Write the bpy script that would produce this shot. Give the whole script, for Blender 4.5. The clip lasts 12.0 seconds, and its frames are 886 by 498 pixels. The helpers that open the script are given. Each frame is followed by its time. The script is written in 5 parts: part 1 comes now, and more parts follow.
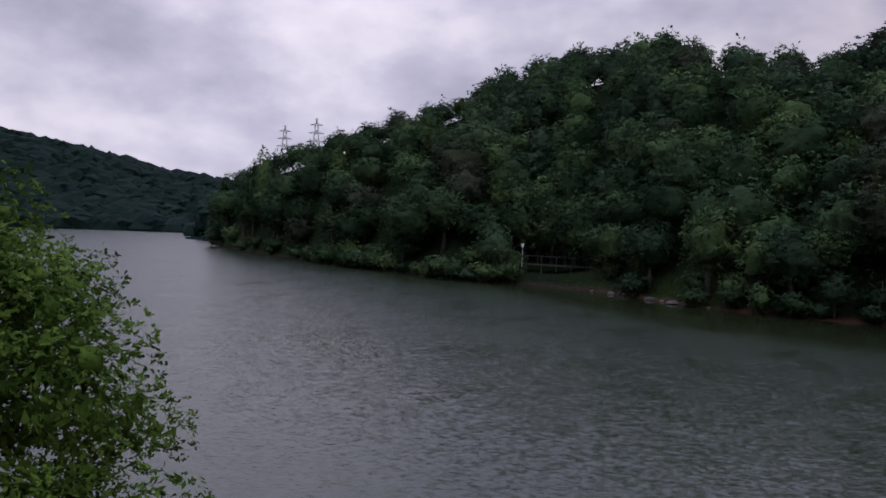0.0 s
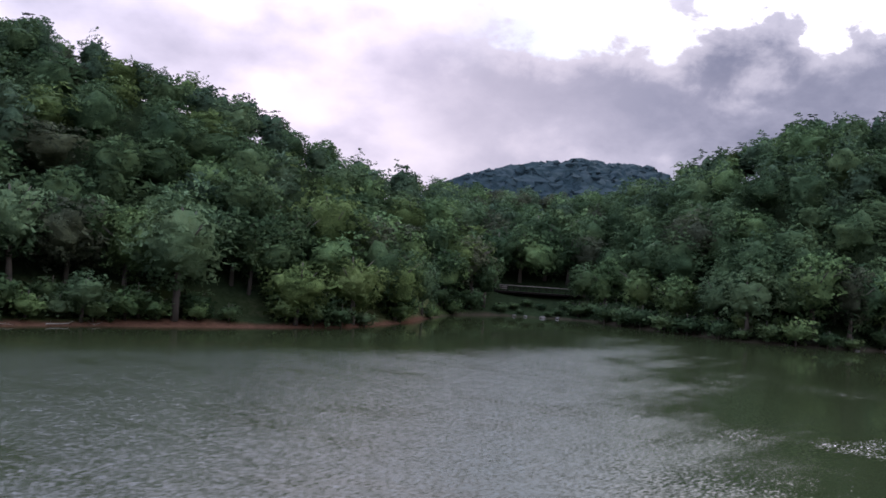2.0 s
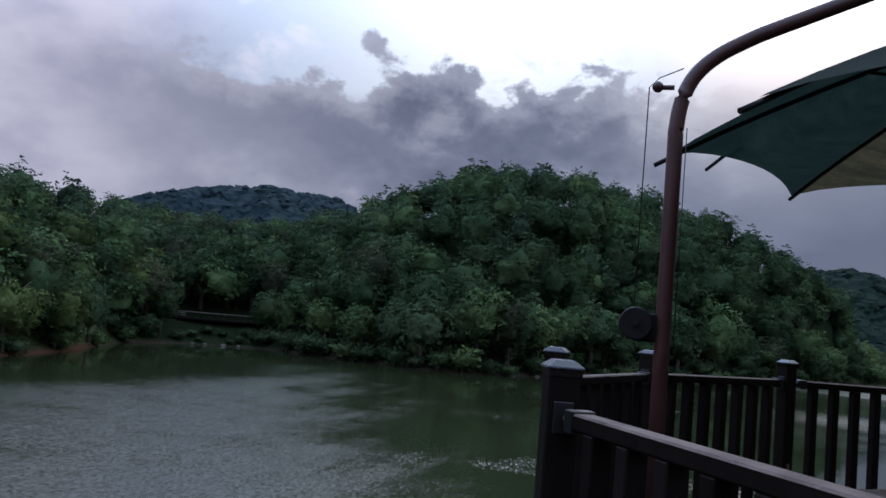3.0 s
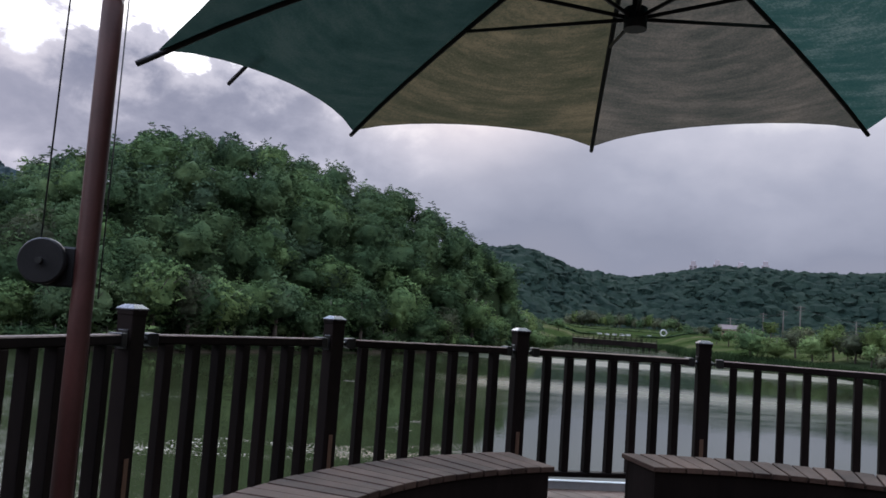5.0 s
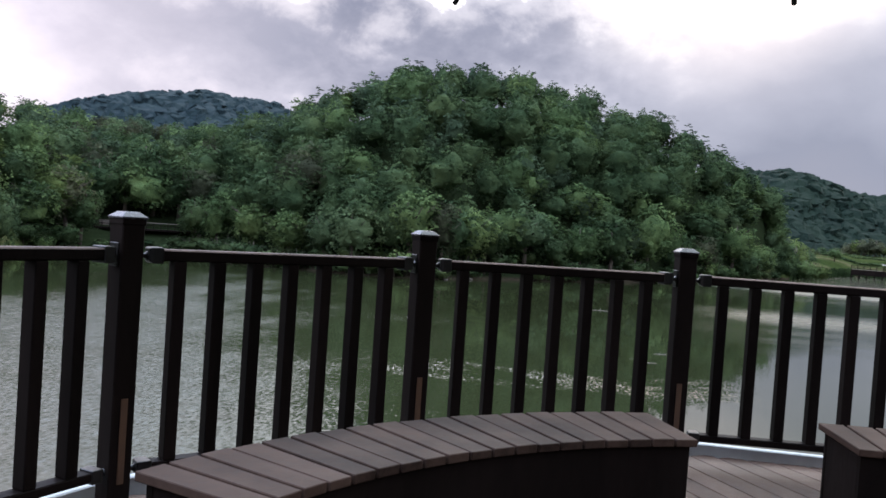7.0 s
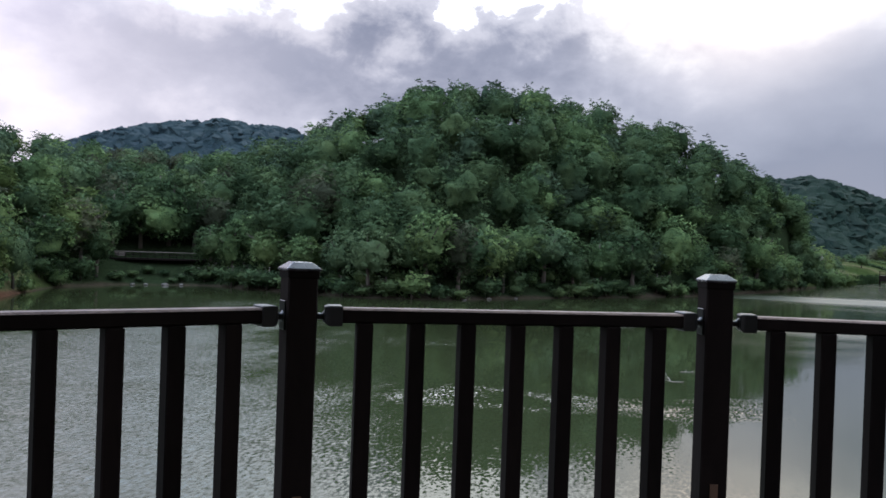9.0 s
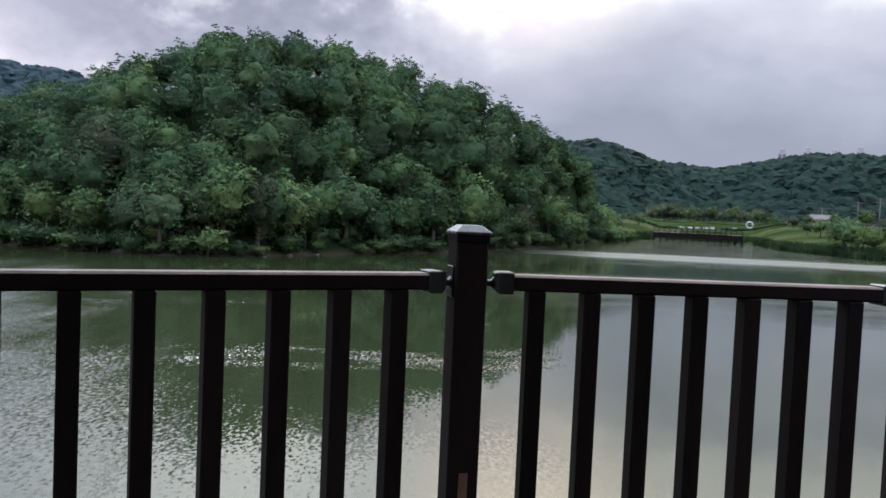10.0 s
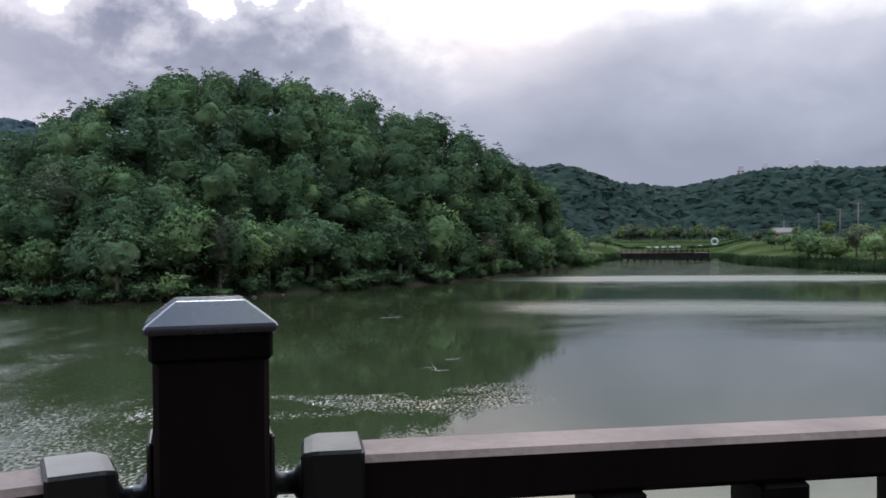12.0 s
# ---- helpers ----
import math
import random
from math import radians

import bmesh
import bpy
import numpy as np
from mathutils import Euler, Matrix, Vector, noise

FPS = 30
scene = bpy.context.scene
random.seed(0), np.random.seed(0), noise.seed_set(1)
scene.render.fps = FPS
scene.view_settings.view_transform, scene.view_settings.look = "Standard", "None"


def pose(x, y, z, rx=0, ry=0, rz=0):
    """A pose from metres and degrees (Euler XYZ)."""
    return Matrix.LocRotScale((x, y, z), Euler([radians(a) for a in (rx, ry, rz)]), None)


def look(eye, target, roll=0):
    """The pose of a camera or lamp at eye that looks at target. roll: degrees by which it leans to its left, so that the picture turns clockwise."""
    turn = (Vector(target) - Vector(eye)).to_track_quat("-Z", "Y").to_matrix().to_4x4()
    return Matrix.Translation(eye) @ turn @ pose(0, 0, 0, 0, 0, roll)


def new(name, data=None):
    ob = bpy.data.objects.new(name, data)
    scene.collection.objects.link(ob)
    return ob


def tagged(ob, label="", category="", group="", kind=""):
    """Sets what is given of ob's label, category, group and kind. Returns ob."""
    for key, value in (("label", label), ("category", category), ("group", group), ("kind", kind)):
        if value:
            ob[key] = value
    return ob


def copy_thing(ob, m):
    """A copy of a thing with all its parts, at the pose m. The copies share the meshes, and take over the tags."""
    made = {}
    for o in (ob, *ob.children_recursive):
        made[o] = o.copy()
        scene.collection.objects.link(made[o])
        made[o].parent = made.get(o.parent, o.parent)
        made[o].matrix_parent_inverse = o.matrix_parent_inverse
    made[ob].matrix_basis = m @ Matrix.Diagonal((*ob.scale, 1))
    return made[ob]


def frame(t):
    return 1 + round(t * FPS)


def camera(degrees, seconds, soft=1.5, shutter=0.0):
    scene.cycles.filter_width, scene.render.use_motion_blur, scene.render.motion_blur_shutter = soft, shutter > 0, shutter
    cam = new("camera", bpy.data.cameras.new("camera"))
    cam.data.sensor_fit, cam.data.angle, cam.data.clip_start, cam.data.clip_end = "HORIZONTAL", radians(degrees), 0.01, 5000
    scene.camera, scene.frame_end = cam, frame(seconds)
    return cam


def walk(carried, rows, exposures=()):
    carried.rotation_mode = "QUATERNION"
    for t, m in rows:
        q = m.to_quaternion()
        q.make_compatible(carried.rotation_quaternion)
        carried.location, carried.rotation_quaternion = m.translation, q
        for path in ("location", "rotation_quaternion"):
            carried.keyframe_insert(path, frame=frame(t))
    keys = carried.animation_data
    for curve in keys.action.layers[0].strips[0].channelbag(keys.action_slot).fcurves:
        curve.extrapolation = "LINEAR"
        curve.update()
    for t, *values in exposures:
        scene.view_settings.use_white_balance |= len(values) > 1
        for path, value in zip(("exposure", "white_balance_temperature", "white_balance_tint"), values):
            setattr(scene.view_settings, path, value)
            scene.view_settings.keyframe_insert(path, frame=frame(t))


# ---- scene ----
cam = camera(56.7, 12.0, soft=1.6)
PATH = [
    (0, pose(-4.490, 2.641, 1.259, 88.16, -2.29, 13.41)),
    (0.1, pose(-4.490, 2.641, 1.260, 87.89, -2.03, 5.95)),
    (0.2, pose(-4.489, 2.641, 1.260, 88.02, -2.82, -0.67)),
    (0.3, pose(-4.488, 2.641, 1.260, 88.33, -2.40, -6.33)),
    (0.4, pose(-4.487, 2.641, 1.260, 88.88, -1.76, -11.07)),
    (0.5, pose(-4.486, 2.640, 1.260, 89.22, -1.62, -15.78)),
    (1, pose(-4.470, 2.637, 1.265, 89.00, -2.72, -34.45)),
    (1.5, pose(-4.474, 2.631, 1.262, 89.28, -3.18, -43.95)),
    (2, pose(-4.479, 2.632, 1.260, 91.05, -3.77, -52.87)),
    (2.5, pose(-4.467, 2.620, 1.270, 91.50, -4.14, -64.82)),
    (2.8, pose(-4.391, 2.495, 1.283, 93.75, -4.22, -70.10)),
    (3, pose(-4.308, 2.439, 1.276, 94.67, -4.99, -74.58)),
    (3.5, pose(-4.022, 2.270, 1.250, 95.47, -6.15, -81.94)),
    (3.7, pose(-3.900, 2.185, 1.272, 96.70, -6.73, -86.28)),
    (5.3, pose(-2.920, 1.281, 1.229, 94.20, -3.70, -96.14)),
    (5.5, pose(-2.809, 1.178, 1.236, 92.96, -3.67, -95.00)),
    (6, pose(-2.477, 0.991, 1.208, 91.88, -3.02, -89.14)),
    (6.5, pose(-2.160, 0.789, 1.217, 90.74, -4.24, -85.70)),
    (7, pose(-1.869, 0.666, 1.207, 88.39, -4.00, -78.12)),
    (7.2, pose(-1.690, 0.650, 1.226, 89.19, -3.98, -77.56)),
    (8.8, pose(-0.444, 0.592, 1.241, 89.61, -2.32, -76.29)),
    (9, pose(-0.276, 0.560, 1.248, 89.70, -2.07, -76.72)),
    (9.5, pose(0.072, 0.485, 1.211, 87.40, -1.04, -78.84)),
    (10, pose(0.352, 0.374, 1.222, 87.18, -2.55, -90.32)),
    (10.5, pose(0.829, 0.281, 1.239, 87.05, -1.79, -90.92)),
    (11, pose(1.244, 0.239, 1.221, 86.84, -1.19, -89.88)),
    (11.5, pose(1.624, 0.136, 1.230, 86.93, -0.55, -91.22)),
    (12, pose(2.043, 0.100, 1.228, 89.42, 0.41, -92.58)),
]
EXPOSURES = [(0, -1.35, 6050, 18), (0.4, -0.45, 5800, 13), (1.0, 0.2, 6200, 19), (1.6, 0.1, 6250, 20), (2.2, -0.22, 5950, 14), (3.0, -0.97, 5520, 9), (3.7, -1.05, 5500, 8), (5.3, 0.1, 6300, 11), (7.2, 0.25, 6350, 9), (9.0, 0.13, 6120, 7), (9.6, 0.30, 6220, 7), (12, 0.13, 6200, 8)]
walk(cam, PATH, EXPOSURES)

# ---- world and sun ----
WATER = -5.65
world = bpy.data.worlds.new("overcast_evening")
scene.world = world
world.use_nodes = True


def node(tree, kind, **sets):
    n = tree.nodes.new(kind)
    for key, value in sets.items():
        if key in n.inputs:
            n.inputs[key].default_value = value
    return n


def ramp(tree, fac, stops):
    n = tree.nodes.new("ShaderNodeValToRGB")
    el = n.color_ramp.elements
    while len(el) < len(stops):
        el.new(0.5)
    for e, (p, c) in zip(el, stops):
        e.position, e.color = p, (*c, 1)
    tree.links.new(fac, n.inputs["Fac"])
    return n.outputs["Color"]


def maths(tree, op, a, b=0.0, clamp=False):
    n = tree.nodes.new("ShaderNodeMath")
    n.operation, n.use_clamp = op, clamp
    for i, v in enumerate((a, b)):
        if isinstance(v, (int, float)):
            n.inputs[i].default_value = v
        else:
            tree.links.new(v, n.inputs[i])
    return n.outputs[0]


def blend(tree, fac, a, b, kind="MIX"):
    n = tree.nodes.new("ShaderNodeMix")
    n.data_type, n.blend_type = "RGBA", kind
    for socket, v in ((n.inputs[0], fac), (n.inputs[6], a), (n.inputs[7], b)):
        if isinstance(v, (int, float)):
            socket.default_value = v
        elif isinstance(v, tuple):
            socket.default_value = (*v, 1)
        else:
            tree.links.new(v, socket)
    return n.outputs[2]


def step(tree, value, lo, hi, out=(0.0, 1.0)):
    """A smooth step from lo to hi."""
    n = tree.nodes.new("ShaderNodeMapRange")
    n.interpolation_type = "SMOOTHSTEP"
    tree.links.new(value, n.inputs[0])
    for k, v in enumerate((lo, hi, *out)):
        n.inputs[1 + k].default_value = v
    return n.outputs[0]


def product(tree, *factors):
    v = factors[0]
    for f in factors[1:]:
        v = maths(tree, "MULTIPLY", v, f)
    return v


def build_sky():
    t = world.node_tree
    t.nodes.clear()
    sky = t.nodes.new("ShaderNodeTexSky")
    sky.sky_type, sky.sun_disc = "NISHITA", False
    sky.sun_elevation, sky.sun_rotation = radians(24), radians(78)
    sky.air_density, sky.dust_density = 1.0, 1.2
    co = t.nodes.new("ShaderNodeTexCoord")
    gen = co.outputs["Generated"]
    sep = t.nodes.new("ShaderNodeSeparateXYZ")
    t.links.new(gen, sep.inputs[0])
    z = sep.outputs["Z"]
    az = maths(t, "MULTIPLY", maths(t, "ARCTAN2", sep.outputs["X"], sep.outputs["Y"]), 57.2958)

    def fbm(scale, detail, rough, stretch, shift, distortion=0.0):
        m = t.nodes.new("ShaderNodeMapping")
        m.inputs["Scale"].default_value = (1, 1, stretch)
        m.inputs["Location"].default_value = shift
        t.links.new(gen, m.inputs[0])
        n = node(t, "ShaderNodeTexNoise", Scale=scale, Detail=detail, Roughness=rough, Distortion=distortion)
        t.links.new(m.outputs[0], n.inputs["Vector"])
        return n.outputs[0]

    def toward(x, y, z_, power):
        n = t.nodes.new("ShaderNodeVectorMath")
        n.operation = "DOT_PRODUCT"
        n.inputs[1].default_value = tuple(Vector((x, y, z_)).normalized())
        t.links.new(gen, n.inputs[0])
        return maths(t, "POWER", maths(t, "MAXIMUM", n.outputs["Value"], 0.0), power)

    big, mid, fine = fbm(3.4, 3.0, 0.5, 1.9, (0.35, 0.1, 0.0)), fbm(7.5, 6.0, 0.55, 1.7, (1.3, 0.4, 0.2)), fbm(15.0, 7.0, 0.6, 1.4, (0.2, 2.1, 0.6), 0.3)
    soft = maths(t, "ADD", maths(t, "MULTIPLY", big, 0.62), maths(t, "MULTIPLY", mid, 0.38))
    # a thin even layer, grey-lilac where it thickens
    colour = ramp(t, soft, ((0.38, (0.58, 0.57, 0.68)), (0.48, (0.80, 0.77, 0.88)), (0.58, (1.12, 1.06, 1.12)), (0.68, (1.32, 1.24, 1.25))))
    colour = blend(t, product(t, step(t, az, 38, 50), step(t, az, 80, 66)), colour, blend(t, 1.0, colour, (0.88, 0.88, 0.91), "MULTIPLY"))
    # blue air and torn white cloud above the eastern bank
    torn = maths(t, "ADD", maths(t, "MULTIPLY", mid, 0.5), maths(t, "MULTIPLY", fine, 0.5))
    torn = maths(t, "ADD", torn, maths(t, "MULTIPLY", step(t, az, 74, 88), 0.10))
    dim = node(t, "ShaderNodeHueSaturation", Value=0.11, Saturation=0.85)
    t.links.new(sky.outputs[0], dim.inputs["Color"])
    air = blend(t, 0.6, dim.outputs[0], (0.74, 0.90, 1.14))
    above = blend(t, step(t, torn, 0.55, 0.66), air, (1.32, 1.28, 1.34))
    rim = maths(t, "ADD", z, maths(t, "ADD", maths(t, "MULTIPLY", maths(t, "SUBTRACT", mid, 0.5), 0.22), maths(t, "MULTIPLY", maths(t, "SUBTRACT", fine, 0.5), 0.14)))
    sector = product(t, step(t, az, 50, 62), step(t, az, 118, 92))
    colour = blend(t, product(t, sector, step(t, z, 0.215, 0.262)), colour, above)
    # the bank of heaped cloud: grey bellies, paler towards its foot, bright along its upper edge
    belly = maths(t, "ADD", maths(t, "MULTIPLY", mid, 0.45), maths(t, "MULTIPLY", maths(t, "ADD", big, fine), 0.275))
    belly = maths(t, "ADD", belly, step(t, z, 0.19, 0.11, (0.0, 0.05)))
    heap = ramp(t, belly, ((0.40, (0.31, 0.325, 0.42)), (0.49, (0.42, 0.425, 0.52)), (0.57, (0.56, 0.555, 0.65)), (0.66, (0.86, 0.82, 0.89))))
    edge = product(t, step(t, rim, 0.215, 0.268), step(t, rim, 0.292, 0.270))
    heap = blend(t, maths(t, "MULTIPLY", edge, 0.45), heap, (1.15, 1.08, 1.10))
    heap = blend(t, step(t, az, 74, 54, (0.0, 0.55)), heap, (0.72, 0.69, 0.78))
    heap = blend(t, product(t, step(t, az, 66, 72), step(t, az, 90, 82)), heap, blend(t, 1.0, heap, (0.78, 0.79, 0.82), "MULTIPLY"))
    inside = product(t, step(t, az, 46, 58), step(t, rim, 0.286, 0.266))
    colour = blend(t, inside, colour, heap)
    # smoother, darker cloud to the south-east, lifting above
    lifted = maths(t, "ADD", z, maths(t, "MULTIPLY", maths(t, "SUBTRACT", soft, 0.5), 0.34))
    sheet = ramp(t, lifted, ((0.02, (0.34, 0.345, 0.42)), (0.09, (0.31, 0.325, 0.41)), (0.17, (0.43, 0.44, 0.53)), (0.235, (0.62, 0.61, 0.69)), (0.285, (1.08, 1.03, 1.02)), (0.36, (1.42, 1.30, 1.16))))
    colour = blend(t, step(t, az, 84, 98), colour, sheet)
    # where the sun stands behind the cloud, warmer and brighter
    colour = blend(t, maths(t, "MULTIPLY", toward(0.925, -0.10, 0.372, 160.0), 0.85, True), colour, (2.60, 2.02, 1.72))
    colour = blend(t, toward(0.66, 0.73, 0.18, 9.0), colour, blend(t, 1.0, colour, (1.03, 0.97, 0.97), "MULTIPLY"))
    # an overcast sky is brightest overhead; thinner cloud to the north-west
    lift = step(t, z, 0.22, 0.62, (1.0, 3.3))
    lift = maths(t, "MULTIPLY", lift, maths(t, "ADD", maths(t, "MULTIPLY", toward(-0.42, 0.88, 0.2, 3.0), 0.80), maths(t, "ADD", maths(t, "MULTIPLY", toward(0.46, 0.50, 0.73, 22.0), 0.70), 1.0)))
    colour = blend(t, step(t, z, 0.28, 0.62), colour, blend(t, 1.0, colour, (0.80, 0.97, 1.17), "MULTIPLY"))
    back = t.nodes.new("ShaderNodeBackground")
    t.links.new(lift, back.inputs["Strength"])
    t.links.new(colour, back.inputs["Color"])
    out = t.nodes.new("ShaderNodeOutputWorld")
    t.links.new(back.outputs[0], out.inputs[0])


build_sky()
sun_data = bpy.data.lights.new("sun", "SUN")
sun_data.energy, sun_data.angle, sun_data.color = 0.8, radians(14), (1.0, 0.94, 0.86)
sun = new("sun", sun_data)
sun.matrix_world = look((60, 14, 45), (0, 0, 0))


# ---- materials ----
def material(name):
    m = bpy.data.materials.new(name)
    m.use_nodes = True
    t = m.node_tree
    t.nodes.clear()
    out = t.nodes.new("ShaderNodeOutputMaterial")
    p = t.nodes.new("ShaderNodeBsdfPrincipled")
    t.links.new(p.outputs[0], out.inputs[0])
    return m, t, p, out


def position(t, scale=(1, 1, 1)):
    g = t.nodes.new("ShaderNodeNewGeometry")
    m = t.nodes.new("ShaderNodeMapping")
    m.inputs["Scale"].default_value = scale
    t.links.new(g.outputs["Position"], m.inputs[0])
    return m.outputs[0]


def noise_of(t, vec, scale, detail=4.0, rough=0.55):
    n = node(t, "ShaderNodeTexNoise", Scale=scale, Detail=detail, Roughness=rough)
    t.links.new(vec, n.inputs["Vector"])
    return n.outputs[0]


def bumped(t, p, height, strength, distance):
    b = node(t, "ShaderNodeBump", Strength=strength, Distance=distance)
    t.links.new(height, b.inputs["Height"])
    t.links.new(b.outputs[0], p.inputs["Normal"])


def surface(name, dark, light, scale, rough=0.6, metal=0.0, stretch=(1, 1, 1), bump=0.3, depth=0.002, spec=0.5):
    """A two-scale mottled surface with fine relief and a little change from piece to piece."""
    m, t, p, out = material(name)
    vec = position(t, stretch)
    coarse, fine = noise_of(t, vec, scale), noise_of(t, vec, scale * 9, 6.0, 0.65)
    info = t.nodes.new("ShaderNodeObjectInfo")
    f = maths(t, "ADD", maths(t, "MULTIPLY", coarse, 0.6), maths(t, "MULTIPLY", fine, 0.4))
    f = maths(t, "ADD", f, maths(t, "MULTIPLY", maths(t, "SUBTRACT", info.outputs["Random"], 0.5), 0.25))
    t.links.new(ramp(t, f, ((0.30, dark), (0.70, light))), p.inputs["Base Color"])
    t.links.new(maths(t, "ADD", maths(t, "MULTIPLY", fine, 0.3), rough - 0.15), p.inputs["Roughness"])
    p.inputs["Metallic"].default_value = metal
    p.inputs["Specular IOR Level"].default_value = spec
    bumped(t, p, fine, bump, depth)
    return m


def foliage(name, dark, mid, light, patch=0.16, grain=4.5, relief=0.16):
    """Leaves: greens that change from crown to crown, from spray to spray and from leaf to leaf, and let some light through."""
    m, t, p, out = material(name)
    vec = position(t)
    big = noise_of(t, vec, patch, 2.0)
    leafy = noise_of(t, vec, grain, 5.0, 0.68)
    geo = t.nodes.new("ShaderNodeNewGeometry")
    isl = geo.outputs["Random Per Island"]
    info = t.nodes.new("ShaderNodeObjectInfo")
    f = maths(t, "ADD", maths(t, "MULTIPLY", big, 0.72), maths(t, "MULTIPLY", isl, 0.14))
    f = maths(t, "ADD", f, maths(t, "MULTIPLY", maths(t, "SUBTRACT", leafy, 0.5), 0.62))
    f = maths(t, "ADD", f, maths(t, "MULTIPLY", maths(t, "SUBTRACT", info.outputs["Random"], 0.5), 0.22))
    col = ramp(t, f, ((0.18, tuple(0.75 * c for c in dark)), (0.32, dark), (0.50, mid), (0.74, light)))
    t.links.new(col, p.inputs["Base Color"])
    p.inputs["Roughness"].default_value = 0.75
    p.inputs["Specular IOR Level"].default_value = 0.02
    b = node(t, "ShaderNodeBump", Strength=1.0, Distance=relief)
    t.links.new(leafy, b.inputs["Height"])
    t.links.new(b.outputs[0], p.inputs["Normal"])
    tr = t.nodes.new("ShaderNodeBsdfTranslucent")
    t.links.new(col, tr.inputs["Color"])
    mx = node(t, "ShaderNodeMixShader", Fac=0.28)
    t.links.new(p.outputs[0], mx.inputs[1])
    t.links.new(tr.outputs[0], mx.inputs[2])
    t.links.new(mx.outputs[0], out.inputs[0])
    return m


def water_material():
    m, t, p, out = material("lake_water")
    p.inputs["Base Color"].default_value = (0.0165, 0.0205, 0.0088, 1)
    p.inputs["IOR"].default_value = 1.33
    flat = position(t, (1, 1, 0))
    sep = t.nodes.new("ShaderNodeSeparateXYZ")
    t.links.new(flat, sep.inputs[0])
    wide, narrow = noise_of(t, position(t, (0.035, 0.035, 0)), 1.0, 4.0, 0.6), noise_of(t, position(t, (0.30, 0.12, 0)), 1.0, 4.0, 0.65)
    sway = maths(t, "ADD", maths(t, "MULTIPLY", maths(t, "SUBTRACT", wide, 0.5), 16.0), maths(t, "MULTIPLY", maths(t, "SUBTRACT", narrow, 0.5), 9.0))
    x, y = maths(t, "ADD", sep.outputs["X"], maths(t, "MULTIPLY", sway, 0.6)), maths(t, "ADD", sep.outputs["Y"], sway)
    # the wind ruffles the northern arm; the eastern bay lies in the lee
    line = maths(t, "ADD", maths(t, "ADD", maths(t, "MULTIPLY", x, 0.28), 1.0), maths(t, "MULTIPLY", maths(t, "MULTIPLY", x, x), 0.0011))
    streaky = maths(t, "MULTIPLY", maths(t, "SUBTRACT", noise_of(t, position(t, (0.055, 0.22, 0)), 1.0, 7.0, 0.72), 0.5), 34.0)
    main = step(t, maths(t, "ADD", maths(t, "SUBTRACT", y, line), streaky), -13.0, 14.0)
    # calm along the northern and western shore
    sx = sep.outputs["X"]
    shore = maths(t, "ADD", maths(t, "MAXIMUM", maths(t, "MULTIPLY", sx, -0.5), maths(t, "MULTIPLY", sx, -0.9)), 85.0)
    shore = maths(t, "MAXIMUM", shore, 61.0)
    shore = maths(t, "ADD", shore, step(t, sx, -80.0, -110.0, (0.0, 400.0)))
    off = maths(t, "ADD", maths(t, "SUBTRACT", shore, y), step(t, sx, 5.0, -30.0, (0.0, 13.0)))
    cove = maths(t, "SUBTRACT", 82.0, x)
    main = product(t, maths(t, "POWER", main, 0.8), step(t, off, 6.0, 26.0), step(t, cove, -12.0, 4.0), step(t, narrow, 0.20, 0.52, (0.80, 1.0)), step(t, y, 22.0, 60.0, (0.94, 1.0)))

    gappy = step(t, noise_of(t, position(t, (0.16, 0.10, 0)), 1.0, 5.0, 0.7), 0.40, 0.58)

    def band(along, middle, slope, pivot, half, lo, hi, gaps=gappy):
        """A strip of ruffled water: across x, between two values of y."""
        d = maths(t, "SUBTRACT", x, maths(t, "ADD", maths(t, "MULTIPLY", maths(t, "SUBTRACT", sep.outputs["Y"], pivot), slope), middle))
        d = maths(t, "ABSOLUTE", d)
        return product(t, step(t, d, half * 1.3, 0.0), step(t, y, lo - 3, lo + 3), step(t, y, hi + 4, hi - 4), gaps, along)

    bands = [band(1.0, 37.5, -0.20, 5, 4.2, -2, 16), band(0.70, 55.0, -0.4, 16, 6.0, 9, 24), band(0.60, 97.0, -0.6, 3, 4.5, -3, 14),
             band(0.32, 86.0, 0.20, -16, 14.0, -90, -6, 1.0), band(0.42, 146.0, 0.11, -25, 20.0, -130, -14, 1.0)]
    lee = step(t, wide, 0.50, 0.66, (0.035, 0.13))
    bay = product(t, step(t, x, 42.0, 70.0), step(t, y, 0.0, -10.0), step(t, narrow, 0.36, 0.60, (0.30, 0.55)), step(t, maths(t, "ABSOLUTE", maths(t, "SUBTRACT", x, 104.0)), 6.0, 20.0, (0.45, 1.0)))
    still = maths(t, "MAXIMUM", lee, bay)
    paws = maths(t, "MAXIMUM", maths(t, "MAXIMUM", bands[0], bands[1]), bands[2])
    streaks = maths(t, "MAXIMUM", bands[3], bands[4])
    mask = maths(t, "MAXIMUM", maths(t, "MAXIMUM", product(t, main, step(t, y, 16.0, 46.0, (0.62, 0.95))), maths(t, "MULTIPLY", lee, 0.45)), maths(t, "MULTIPLY", paws, 1.55))
    # small wind waves tilt the surface both ways
    long = position(t, (0.75, 1.25, 0))
    wave, swell = node(t, "ShaderNodeTexNoise", Scale=6.0, Detail=4.0, Roughness=0.65), node(t, "ShaderNodeTexNoise", Scale=1.5, Detail=2.0, Roughness=0.55)
    for n in (wave, swell):
        t.links.new(long, n.inputs["Vector"])
    both = blend(t, 0.15, wave.outputs["Color"], swell.outputs["Color"])
    split = t.nodes.new("ShaderNodeSeparateColor")
    t.links.new(both, split.inputs[0])
    normal = t.nodes.new("ShaderNodeCombineXYZ")
